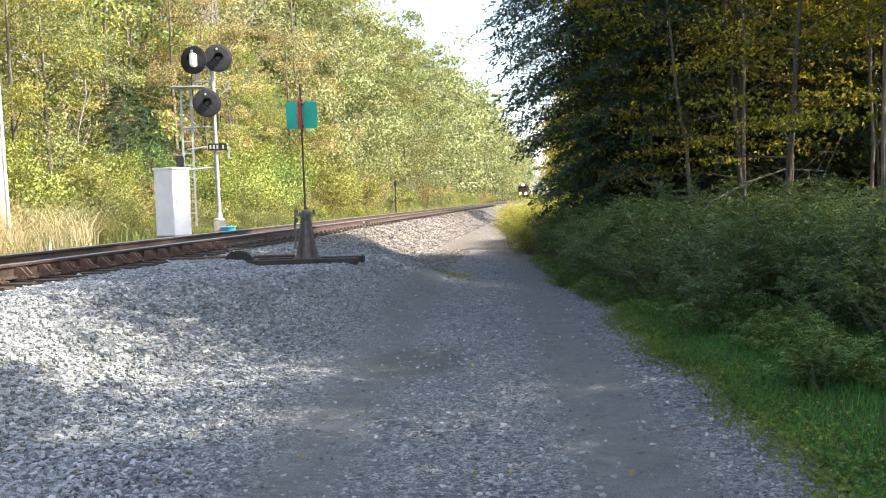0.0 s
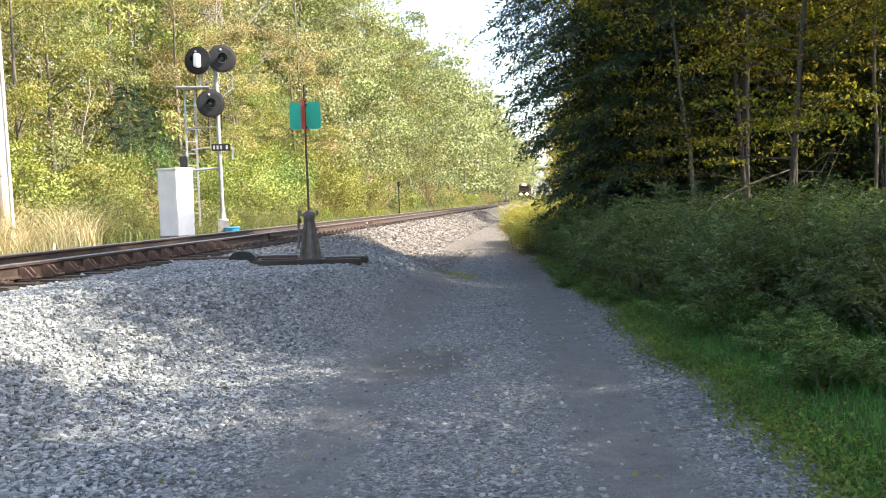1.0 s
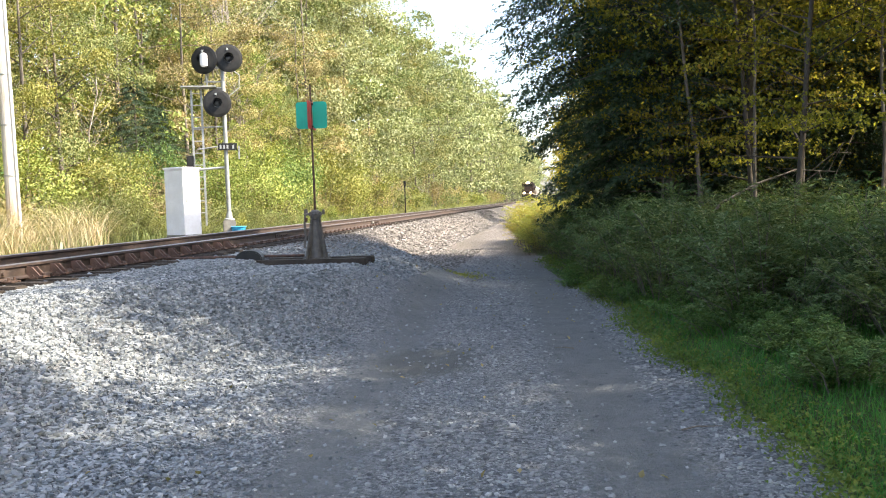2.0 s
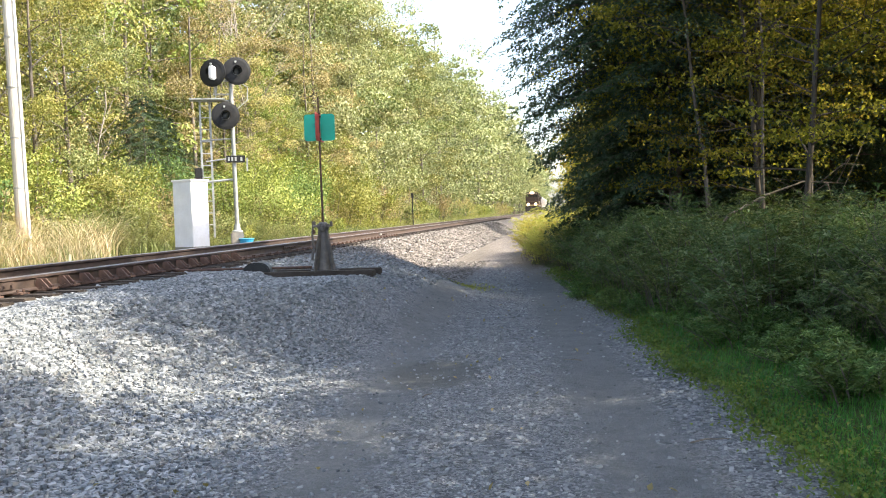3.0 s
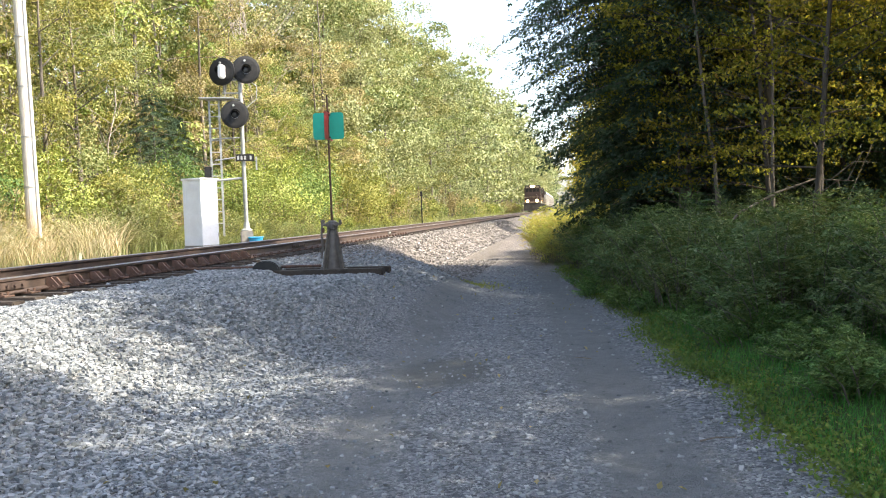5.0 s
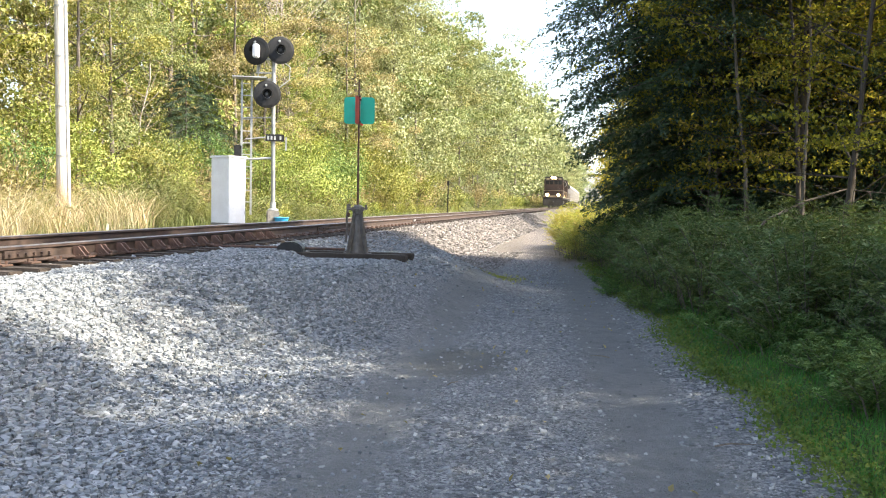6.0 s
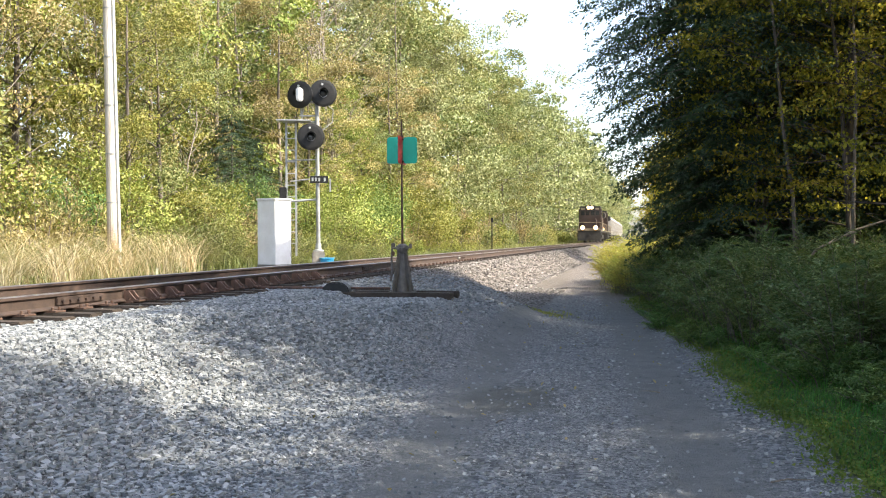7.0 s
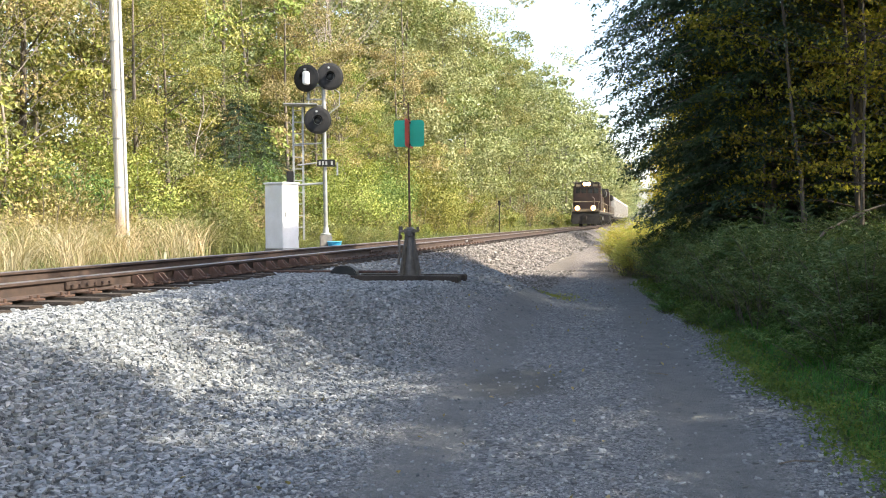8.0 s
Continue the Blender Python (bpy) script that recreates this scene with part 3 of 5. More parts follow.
def build_signal():
    x, y = from_track(24.9, 8.95 + 0.45)
    x, y = x + 0.67, y + 0.2
    ob = thing("railway_signal", pose(x, y, 1.07, 0, 0, 13), "grey steel railway signal with three black discs", "railway signal")
    part("foundation", box((0.34, 0.34, 0.5), (0, 0, -0.12), 0.03), CONCRETE, ob, "weathered concrete footing")
    part("base_flange", lathe([(0.15, 0.13), (0.15, 0.16), (0.09, 0.19), (0.07, 0.36)], 14), GALV, ob)
    part("mast", tube((0, 0, 0.15), (-0.03, 0, 4.72), 0.058, 0.052, 14), GALV, ob, "grey steel signal mast")

    def head(name, cx, cz, turn, white=False):
        h = thing(name, pose(cx, -0.16, cz, 0, 0, turn), "", "")
        del_keys = [k for k in h.keys()]
        for k in del_keys:
            del h[k]
        h.parent = ob
        face = pose(0, 0, 0, 90, 0, 0)
        disc = part("disc", lathe([(0.36, -0.005), (0.372, 0.004), (0.368, 0.014), (0.30, 0.028), (0.12, 0.034)], 36, axis=face), BLACK, h, "round black background disc")
        part("housing", lathe([(0.15, -0.26), (0.17, -0.24), (0.17, -0.02), (0.15, 0.0)], 18, axis=face), BLACK, h)
        bm = lathe([(0.115, 0.03), (0.112, 0.05), (0.108, 0.05), (0.105, 0.03)], 20, axis=face)
        part("lens_ring", bm, GALV, h)
        part("lens", lathe([(0.10, 0.034), (0.075, 0.052), (0.03, 0.062)], 20, axis=face), LENS, h, "dark glass lens")
        bm = bmesh.new()
        n = 13
        ring = []
        for k in range(n):
            a = radians(-20 + 220 * k / (n - 1))
            ring.append([bm.verts.new((r * math.cos(a), yy, r * math.sin(a))) for r, yy in ((0.118, -0.03), (0.128, -0.26 + 0.08 * abs(k - 6) / 6), (0.122, -0.26 + 0.08 * abs(k - 6) / 6), (0.112, -0.03))])
        for a, b in zip(ring, ring[1:]):
            for q in range(3):
                bm.faces.new((a[q], a[q + 1], b[q + 1], b[q]))
        part("hood", bm, BLACK, h, "black sun hood")
        part("small_lamp", tube((-0.03, -0.03, 0.24), (-0.03, -0.06, 0.24), 0.03, 0.03, 10), GALV, h)
        if white:
            part("white_panel", box((0.13, 0.24, 0.36), (0.06, -0.16, -0.02), 0.03), WHITE, h, "white weathered housing panel")
        return h

    head("signal_head", 0.15, 4.45, 4)
    head("signal_head", -0.48, 4.40, -24, True)
    head("signal_head", -0.19, 3.26, 2)
    part("arm", tube((-0.50, 0.0, 4.22), (0.18, 0.0, 4.22), 0.035), GALV, ob)
    part("arm", tube((-0.50, 0.02, 3.85), (0.0, 0.02, 3.85), 0.022), GALV, ob)
    part("strut", tube((-0.45, 0.02, 3.85), (-0.45, 0.0, 4.4), 0.03), GALV, ob)
    part("strut", tube((-0.45, 0.02, 3.7), (-0.36, 0.02, 4.25), 0.02), GALV, ob)
    part("arm", tube((-0.2, 0.0, 3.05), (0.0, 0.0, 3.05), 0.035), GALV, ob)
    # ladder with its platform
    lad = part("ladder_rail", box((0.055, 0.04, 3.7), (-0.86, 0.05, 1.85), 0.006), GALV, ob, "grey steel ladder stile")
    part("ladder_rail", box((0.055, 0.04, 3.7), (-0.60, 0.05, 1.85), 0.006), GALV, ob, "grey steel ladder stile")
    for k in range(11):
        part("rung", tube((-0.86, 0.05, 0.35 + 0.32 * k), (-0.60, 0.05, 0.35 + 0.32 * k), 0.013, n=6), GALV, ob)
    part("platform", box((0.92, 0.42, 0.035), (-0.66, -0.05, 3.70), 0.006), GALV, ob, "narrow steel foot platform")
    part("bracket", tube((-0.95, 0.05, 3.68), (-0.05, 0.03, 3.68), 0.024), GALV, ob)
    part("bracket", tube((-0.86, 0.05, 2.62), (0.0, 0.03, 2.66), 0.02), GALV, ob)
    part("bracket", tube((-0.86, 0.05, 1.50), (0.0, 0.03, 1.56), 0.03), GALV, ob)
    part("bracket", bent([(-0.75, 0.03, 2.05), (-0.2, 0.02, 2.12), (-0.05, 0.02, 2.22), (-0.03, 0.02, 2.5)], 0.018), GALV, ob)
    part("cable", bent([(-0.5, 0.1, 4.3), (-0.58, 0.12, 3.9), (-0.52, 0.12, 3.3), (-0.3, 0.1, 3.0), (-0.06, 0.05, 2.9)], 0.012, 6), BLACK, ob, "black cable loop")
    part("cable", bent([(0.2, 0.1, 4.2), (0.42, 0.12, 4.05), (0.40, 0.12, 3.7), (0.1, 0.08, 3.45)], 0.012, 6), GALV, ob, "grey cable loop")
    plate = part("number_plate", box((0.50, 0.02, 0.19), (0.03, -0.095, 2.1), 0.004), BLACK, ob, "black plate with pale marks")
    for k, (xx, w) in enumerate(((-0.15, 0.05), (-0.06, 0.05), (0.03, 0.05), (0.18, 0.05))):
        part("mark", box((w, 0.006, 0.10), (xx, -0.108, 2.1), 0.002), GALV, plate)
    part("stake_arm", box((0.045, 0.02, 0.36), (0.33, 0.0, 1.95), 0.004), GALV, ob)
    part("switch_box", box((0.2, 0.18, 0.34), (-0.95, 0.1, 1.72), 0.02), BLACK, ob, "small dark junction box")
    return ob


build_signal()


def build_cabinet():
    x, y = from_track(22.95, 9.15)
    ob = thing("relay_cabinet", pose(x, y, 0.80, 0, 0, 61), "white painted steel relay cabinet on a stone pad", "relay cabinet")
    part("plinth", box((0.60, 0.64, 0.10), (0, 0, 0.05), 0.01), CONCRETE, ob)
    part("body", box((0.58, 0.62, 1.62), (0, 0, 0.90), 0.012), WHITE, ob)
    part("roof", box((0.64, 0.68, 0.05), (0, 0, 1.735), 0.015), WHITE, ob)
    door = part("door", box((0.016, 0.54, 1.50), (-0.296, 0, 0.90), 0.006), WHITE, ob, "white steel door, closed")
    door.matrix_basis = pose(0, 0, 0, 0, 0, 90)
    part("handle", box((0.03, 0.03, 0.14), (-0.318, 0.19, 0.95), 0.006), GALV, door, "grey latch handle")
    for z in (0.35, 0.9, 1.45):
        part("hinge", tube((-0.31, -0.27, z - 0.05), (-0.31, -0.27, z + 0.05), 0.014, n=8), GALV, door)
    part("cable_duct", tube((-0.05, 0.34, 0.0), (-0.05, 0.34, 0.6), 0.04), GALV, ob)
    return ob


build_cabinet()


def build_small_things():
    x, y = from_track(24.9, 9.55)
    pail = thing("blue_tub", pose(x + 1.1, y, float(height(x + 1.1, y)) + 0.05), "small blue plastic tub beside the signal footing", "tub")
    part("tub", lathe([(0.15, 0.0), (0.19, 0.24), (0.205, 0.25), (0.2, 0.27), (0.17, 0.27), (0.13, 0.03)], 18), BLUE, pail)
    part("rim", lathe([(0.2, 0.25), (0.215, 0.26), (0.2, 0.275)], 18), BLUE, pail)
    x, y = from_track(61.5, 9.6)
    post = thing("marker_post", pose(x, y, float(height(x, y)) - 0.05), "thin dark steel marker post beside the track", "marker post")
    part("post", box((0.07, 0.05, 2.25), (0, 0, 1.12), 0.006), BLACK, post)
    part("sign_blade", box((0.16, 0.02, 0.3), (0, -0.04, 2.1), 0.004), BLACK, post)
    for s, p, hgt in ((18.3, 9.9, 0.34), (11.5, 9.3, 0.3)):
        x, y = from_track(s, p)
        st = thing("marker_stake", pose(x, y, float(height(x, y)) - 0.04, 0, 3, 20), "short pale marker stake in the verge", "stake", "stakes by the track")
        part("stake", box((0.05, 0.03, hgt), (0, 0, hgt / 2), 0.004), STAKE, st)
    x, y = from_track(19.8, 11.73)
    z = float(height(x, y)) - 0.1
    pole = thing("utility_pole", pose(x, y, z, -0.4, -1.2, 0), "sunlit weathered wooden utility pole with pale conduit", "utility pole")
    part("shaft", tube((0, 0, 0), (0, 0, 11), 0.15, 0.105, 18), POLE, pole)
    part("conduit", tube((0.165, -0.06, 0), (0.125, -0.06, 9.5), 0.034, 0.034, 8), CONDUIT, pole, "pale plastic conduit")
    for k in range(8):
        part("strap", lathe([(0.158 - k * 0.004, 0.8 + k * 1.1), (0.158 - k * 0.004, 0.83 + k * 1.1)], 18), GALV, pole)
    arm = part("crossarm", box((2.3, 0.1, 0.12), (0, -0.14, 10.2), 0.01), POLE, pole)
    for xx in (-1.0, -0.5, 0.5, 1.0):
        part("insulator", lathe([(0.02, 10.25), (0.05, 10.29), (0.03, 10.33), (0.05, 10.37), (0.02, 10.41)], 10), CONDUIT, arm, "", pose(xx, -0.14, 0))


build_small_things()


# ---- trees and bushes ----
def stick(pts, radii, n, verts, faces):
    """Adds a tapered, jointed limb to the vertex and face lists."""
    base = len(verts)
    for i, (p, r) in enumerate(zip(pts, radii)):
        d = (pts[min(i + 1, len(pts) - 1)] - pts[max(i - 1, 0)])
        d = d / (np.linalg.norm(d) + 1e-9)
        a = np.cross(d, (0.3, 1.0, 0.1))
        a /= np.linalg.norm(a) + 1e-9
        b = np.cross(d, a)
        for k in range(n):
            t = 2 * math.pi * k / n
            verts.append(p + r * (a * math.cos(t) + b * math.sin(t)))
    for i in range(len(pts) - 1):
        for k in range(n):
            o = base + i * n
            faces.append((o + k, o + (k + 1) % n, o + n + (k + 1) % n, o + n + k))


def make_tree(seed, tall, radius, low, count, leaf, material, bark, trunk_r=0.13, limbs=16, name="tree", label="", shape=0.55, lean=0.4, spread=0.55, droop=0.25, clump=0.115, slim=0.6, up=(0.05, 0.5), shell=False):
    """A tapered trunk with limbs, and a crown of leaf clumps about the limbs' ends."""
    rng = np.random.default_rng(seed)
    ob = thing(name, Matrix(), label, "tree", "woodland trees")
    verts, faces, clumps = [], [], []
    steps = 9
    bend = np.cumsum(rng.normal(0, lean / steps, (steps, 2)), 0)
    tz = np.linspace(-0.3, tall * 0.93, steps)
    spine = np.column_stack([bend - bend[0], tz])
    stick(spine, np.linspace(trunk_r * 1.25, trunk_r * 0.18, steps), 7, verts, faces)
    for i in range(limbs):
        h = low + (tall * 0.93 - low) * (i + rng.uniform(0.1, 0.9)) / limbs
        f = (h - low) / max(tall - low, 0.1)
        width = radius * (math.sin(math.pi * min(1.0, 0.18 + f * 0.82)) ** shape) * rng.uniform(0.65, 1.15)
        a = rng.uniform(0, 2 * math.pi)
        p0 = np.array([np.interp(h * 0.94, tz, spine[:, 0]), np.interp(h * 0.94, tz, spine[:, 1]), h * 0.94])
        rise = rng.uniform(*up) * width
        p2 = p0 + np.array([math.cos(a) * width, math.sin(a) * width, rise])
        p1 = (p0 + p2) / 2 + rng.normal(0, 0.12 * width, 3) + (0, 0, 0.1 * width)
        r = trunk_r * 0.42 * (1 - 0.6 * f)
        stick(np.array([p0, p1, p2]), [r, r * 0.6, r * 0.15], 4, verts, faces)
        for _ in range(2):
            e = p1 + rng.normal(0, 0.4 * width, 3) * (1, 1, 0.6) + (0, 0, 0.2)
            stick(np.array([(p0 + p1) / 2, e]), [r * 0.45, r * 0.1], 3, verts, faces)
            clumps.append(e)
        for q in (0.35, 0.6, 0.85, 1.0):
            clumps.append(p1 + (p2 - p1) * q if q > 0.5 else p0 + (p1 - p0) * q * 1.6)
    clumps = np.array(clumps)
    part_data = fast_mesh("trunk", np.array(verts), np.array(faces), [bark], True)
    tr = new("trunk", part_data)
    tr.parent = ob
    w = rng.uniform(0.3, 1.0, len(clumps))
    pick = rng.choice(len(clumps), count, p=w / w.sum())
    size = radius * clump * rng.uniform(0.6, 1.5, len(clumps))
    off = rng.normal(size=(count, 3)) * (1, 1, spread)
    if shell:      # leaves on the outside of each bough's clump, few beneath it
        off = rng.normal(size=(count, 3))
        off[:, 2] = np.where(off[:, 2] < 0, off[:, 2] * 0.55, off[:, 2])
        off *= (rng.uniform(1.0, 1.45, count) / np.linalg.norm(off, axis=1))[:, None] * (1, 1, spread)
    at = clumps[pick] + off * size[pick][:, None]
    at[:, 2] = np.maximum(at[:, 2], 0.1)
    cr = new("crown", leaves("crown", at, leaf, leaf * slim, rng, material, droop, 0.3, None, off * 0.8 + (at - (0, 0, tall * 0.4)) * (0.25, 0.25, 0.1)))
    cr.parent = ob
    return ob


def make_bush(seed, tall, radius, count, leaf, material, bark, label, slim=0.55, name="bush", arching=False):
    rng = np.random.default_rng(seed)
    ob = thing(name, Matrix(), label, "bush", "bushes along the verge")
    verts, faces, at, ax = [], [], [], []
    stems = 20
    for i in range(stems):
        a, q = rng.uniform(0, 2 * math.pi), math.sqrt(rng.random())
        p0 = np.array([math.cos(a) * radius * q * 0.55, math.sin(a) * radius * q * 0.55, -0.05])
        top = tall * (1 - 0.45 * q * q) * rng.uniform(0.7, 1.12)
        p2 = np.array([math.cos(a) * radius * q * 1.05, math.sin(a) * radius * q * 1.05, top]) + rng.normal(0, 0.08 * radius, 3)
        p1 = (p0 + p2) / 2 + rng.normal(0, 0.08, 3) + (0, 0, 0.15 * tall)
        stick(np.array([p0, p1, p2]), [0.016, 0.011, 0.004], 3, verts, faces)
        k = count // stems
        t = rng.uniform(0.15, 1.0, k) ** 0.7
        c = np.outer((1 - t) ** 2, p0) + np.outer(2 * t * (1 - t), p1) + np.outer(t * t, p2)
        out = rng.normal(size=(k, 3)) * (1, 1, 0.6)
        at.append(c + out * (0.10 + 0.11 * (1 - t))[:, None] * radius)
        d = out / (np.linalg.norm(out, axis=1, keepdims=True) + 1e-9)
        d[:, 2] += 0.6 if arching else 0.1
        ax.append(d)
    st = new("stem", fast_mesh("stem", np.array(verts), np.array(faces), [bark], True))
    st.parent = ob
    at = np.concatenate(at)
    at[:, 2] = np.abs(at[:, 2]) + 0.02
    fo = new("foliage", leaves("foliage", at, leaf, leaf * slim, rng, material, 0.1, 0.4, np.concatenate(ax), (at - (0, 0, tall * 0.3)) * (1.6 / radius)))
    fo.parent = ob
    return ob


def make_weed(seed, tall, radius, material, label, stems=24, leaf=0.075, name="weed"):
    """Arching stems, each with side sprays of narrow leaves set along them, shorter towards the tip."""
    rng = np.random.default_rng(seed)
    ob = thing(name, Matrix(), label, "weeds", "bushes along the verge")
    verts, faces, at, ax = [], [], [], []

    def spray(p0, p1, p2, n, size):
        t = np.linspace(0.15, 1.0, n)
        c = np.outer((1 - t) ** 2, p0) + np.outer(2 * t * (1 - t), p1) + np.outer(t * t, p2)
        run = np.outer(1 - t, p1 - p0) + np.outer(t, p2 - p1)
        run /= np.linalg.norm(run, axis=1, keepdims=True) + 1e-9
        side = np.cross(run, (0, 0, 1.0))
        side /= np.linalg.norm(side, axis=1, keepdims=True) + 1e-9
        way = run * 0.8 + side * np.where(np.arange(n) % 2, 1.0, -1.0)[:, None]
        at.append(c + way * (size * 0.4) + rng.normal(0, 0.012, (n, 3)))
        ax.append(way * 2.2)

    for i in range(stems):
        a, q = rng.uniform(0, 2 * math.pi), math.sqrt((i + 0.5) / stems)
        root = np.array([math.cos(a), math.sin(a), 0]) * radius * q * 0.6 - (0, 0, 0.05)
        top = tall * (1 - 0.35 * q * q) * rng.uniform(0.6, 1.12)
        lean = rng.normal(0, 0.16, 2) * tall + np.array([math.cos(a), math.sin(a)]) * radius * q * 0.75
        tip = root + np.array([lean[0], lean[1], top])
        mid = root + np.array([lean[0] * 0.25, lean[1] * 0.25, top * 0.72])
        stick(np.array([root, (root + 2 * mid + tip) / 4, tip]), [0.008, 0.006, 0.002], 3, verts, faces)
        spray(root, mid, tip, 46, leaf)
        for k in range(9):
            t = rng.uniform(0.25, 0.95)
            p = (1 - t) ** 2 * root + 2 * t * (1 - t) * mid + t * t * tip
            b = rng.uniform(0, 2 * math.pi)
            ln = tall * 0.34 * (1.2 - t * 0.75) * rng.uniform(0.6, 1.2)
            end = p + np.array([math.cos(b) * ln, math.sin(b) * ln, ln * rng.uniform(0.05, 0.6)])
            spray(p, (p + end) / 2 + (0, 0, 0.2 * ln), end, 18, leaf * 0.85)
    st = new("stem", fast_mesh("stem", np.array(verts), np.array(faces), [BARK], True))
    st.parent = ob
    tagged(st, kind="stuff")
    at = np.concatenate(at)
    at[:, 2] = np.abs(at[:, 2]) + 0.02
    fo = new("foliage", leaves("foliage", at, leaf, leaf * 0.27, rng, material, 0.1, 0.8, np.concatenate(ax), np.array((0, 0, 0.8))))
    fo.parent = ob
    return ob


placed = {}


def put(kind, x, y, turn=0.0, size=1.0, tilt=0.0, sink=0.05, roll=0.0):
    """Sets the first of a kind in place, then copies of it."""
    z = float(height(x, y)) - sink
    m = pose(x, y, z, tilt, roll, turn)
    if kind.name not in placed:
        placed[kind.name] = kind
        kind.matrix_basis = m
        kind.scale = (size,) * 3
        return kind
    ob = copy_thing(kind, m)
    ob.scale = (size,) * 3
    return ob


def build_left_woods():
    rnd = random.Random(11)
    edge = [make_tree(21, 12.5, 3.3, 0.7, 21000, 0.105, LEAF_SUN, BARK, 0.10, 17, shell=True, spread=0.62, clump=0.135, label="leafy yellow-green broadleaf tree at the sunny wood edge"),
            make_tree(22, 11.5, 3.0, 0.6, 21000, 0.105, LEAF_GREEN, BARK, 0.10, 17, shell=True, spread=0.62, clump=0.135, label="leafy green broadleaf tree at the sunny wood edge"),
            make_tree(23, 13.0, 3.2, 1.2, 17000, 0.10, LEAF_DRY, BARK, 0.10, 17, shell=True, spread=0.6, clump=0.13, label="tree with drying tan and olive leaves"),
            make_tree(24, 12.0, 3.2, 0.8, 21000, 0.105, LEAF_OLIVE, BARK, 0.10, 17, shell=True, spread=0.62, clump=0.135, label="olive-green broadleaf tree in the sun")]
    bare = make_tree(25, 13.0, 2.8, 2.6, 1500, 0.10, LEAF_DRY, PALE_BARK, 0.042, 34, label="pale thin tree with only a few leaves", up=(0.5, 1.5), lean=1.2)
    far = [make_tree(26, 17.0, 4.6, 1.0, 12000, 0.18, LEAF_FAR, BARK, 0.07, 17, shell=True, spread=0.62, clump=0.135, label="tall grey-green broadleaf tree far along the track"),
           make_tree(27, 18.0, 4.4, 1.2, 12000, 0.18, LEAF_OLIVE, BARK, 0.07, 17, shell=True, spread=0.62, clump=0.135, label="tall green broadleaf tree far along the track")]
    mid = [make_tree(28, 13.0, 3.4, 0.8, 7000, 0.18, LEAF_SUN, BARK, 0.10, 18, shell=True, spread=0.65, clump=0.14, label="yellow-green broadleaf tree within the wood"),
           make_tree(29, 13.0, 3.4, 0.8, 7000, 0.18, LEAF_OLIVE, PALE_BARK, 0.10, 18, shell=True, spread=0.65, clump=0.14, label="olive broadleaf tree with a pale trunk within the wood")]
    s = 5.0
    while s < 62:
        if not (18.5 < s < 23.5 or 31.8 < s < 37.6):
            put(rnd.choice(edge), *from_track(s, 15.9 + rnd.uniform(-0.9, 0.9)), rnd.uniform(0, 360), rnd.uniform(0.72, 1.0))
        s += rnd.uniform(2.6, 4.0)
    s = 3.0
    while s < 70:
        put(rnd.choice(mid), *from_track(s, 19.5 + rnd.uniform(-1.2, 1.2)), rnd.uniform(0, 360), rnd.uniform(0.95, 1.25))
        s += rnd.uniform(3.2, 4.6)
    for s, p in ((19.6, 18.2), (23.0, 18.0), (21.3, 20.5)):
        put(edge[2], *from_track(s, p), rnd.uniform(0, 360), rnd.uniform(0.9, 1.05))
    s = 6.0
    while s < 90:
        put(rnd.choice(mid), *from_track(s, 25 + rnd.uniform(-1.5, 2)), rnd.uniform(0, 360), rnd.uniform(1.2, 1.5))
        s += rnd.uniform(4.5, 6.5)
    for s, p in ((27.0, 16.3), (28.2, 16.9), (14.5, 17.0), (16.5, 18.0), (18.8, 16.8), (12.0, 17.6), (34.0, 17.0), (10.0, 16.6), (8.6, 17.2), (15.4, 16.8), (19.3, 16.4), (22.0, 16.2), (20.2, 16.9), (18.2, 16.6), (46.0, 15.2), (47.4, 15.6), (44.6, 15.8)):
        put(bare, *from_track(s, p), rnd.uniform(0, 360), rnd.uniform(0.85, 1.1) * (1.25 if s > 40 else 1.0))
    farther = make_tree(36, 18.0, 4.8, 1.0, 3600, 0.38, LEAF_FAR, BARK, 0.15, 17, shell=True, spread=0.62, clump=0.135, label="tall green tree far down the line, haze put into its colour")
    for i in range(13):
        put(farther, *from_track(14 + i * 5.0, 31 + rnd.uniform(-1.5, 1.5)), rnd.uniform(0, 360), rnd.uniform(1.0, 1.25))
    s = 58.0
    while s < 340:
        q = min(1.0, (s - 58) / 120)
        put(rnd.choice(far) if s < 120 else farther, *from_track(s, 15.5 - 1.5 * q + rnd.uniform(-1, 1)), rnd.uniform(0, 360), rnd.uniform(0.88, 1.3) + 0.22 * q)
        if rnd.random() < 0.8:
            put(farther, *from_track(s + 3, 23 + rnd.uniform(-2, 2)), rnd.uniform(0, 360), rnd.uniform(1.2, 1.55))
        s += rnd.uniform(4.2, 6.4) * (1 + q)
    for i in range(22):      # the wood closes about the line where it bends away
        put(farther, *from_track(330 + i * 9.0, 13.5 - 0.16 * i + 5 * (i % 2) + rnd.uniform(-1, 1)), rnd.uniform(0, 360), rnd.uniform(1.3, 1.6))


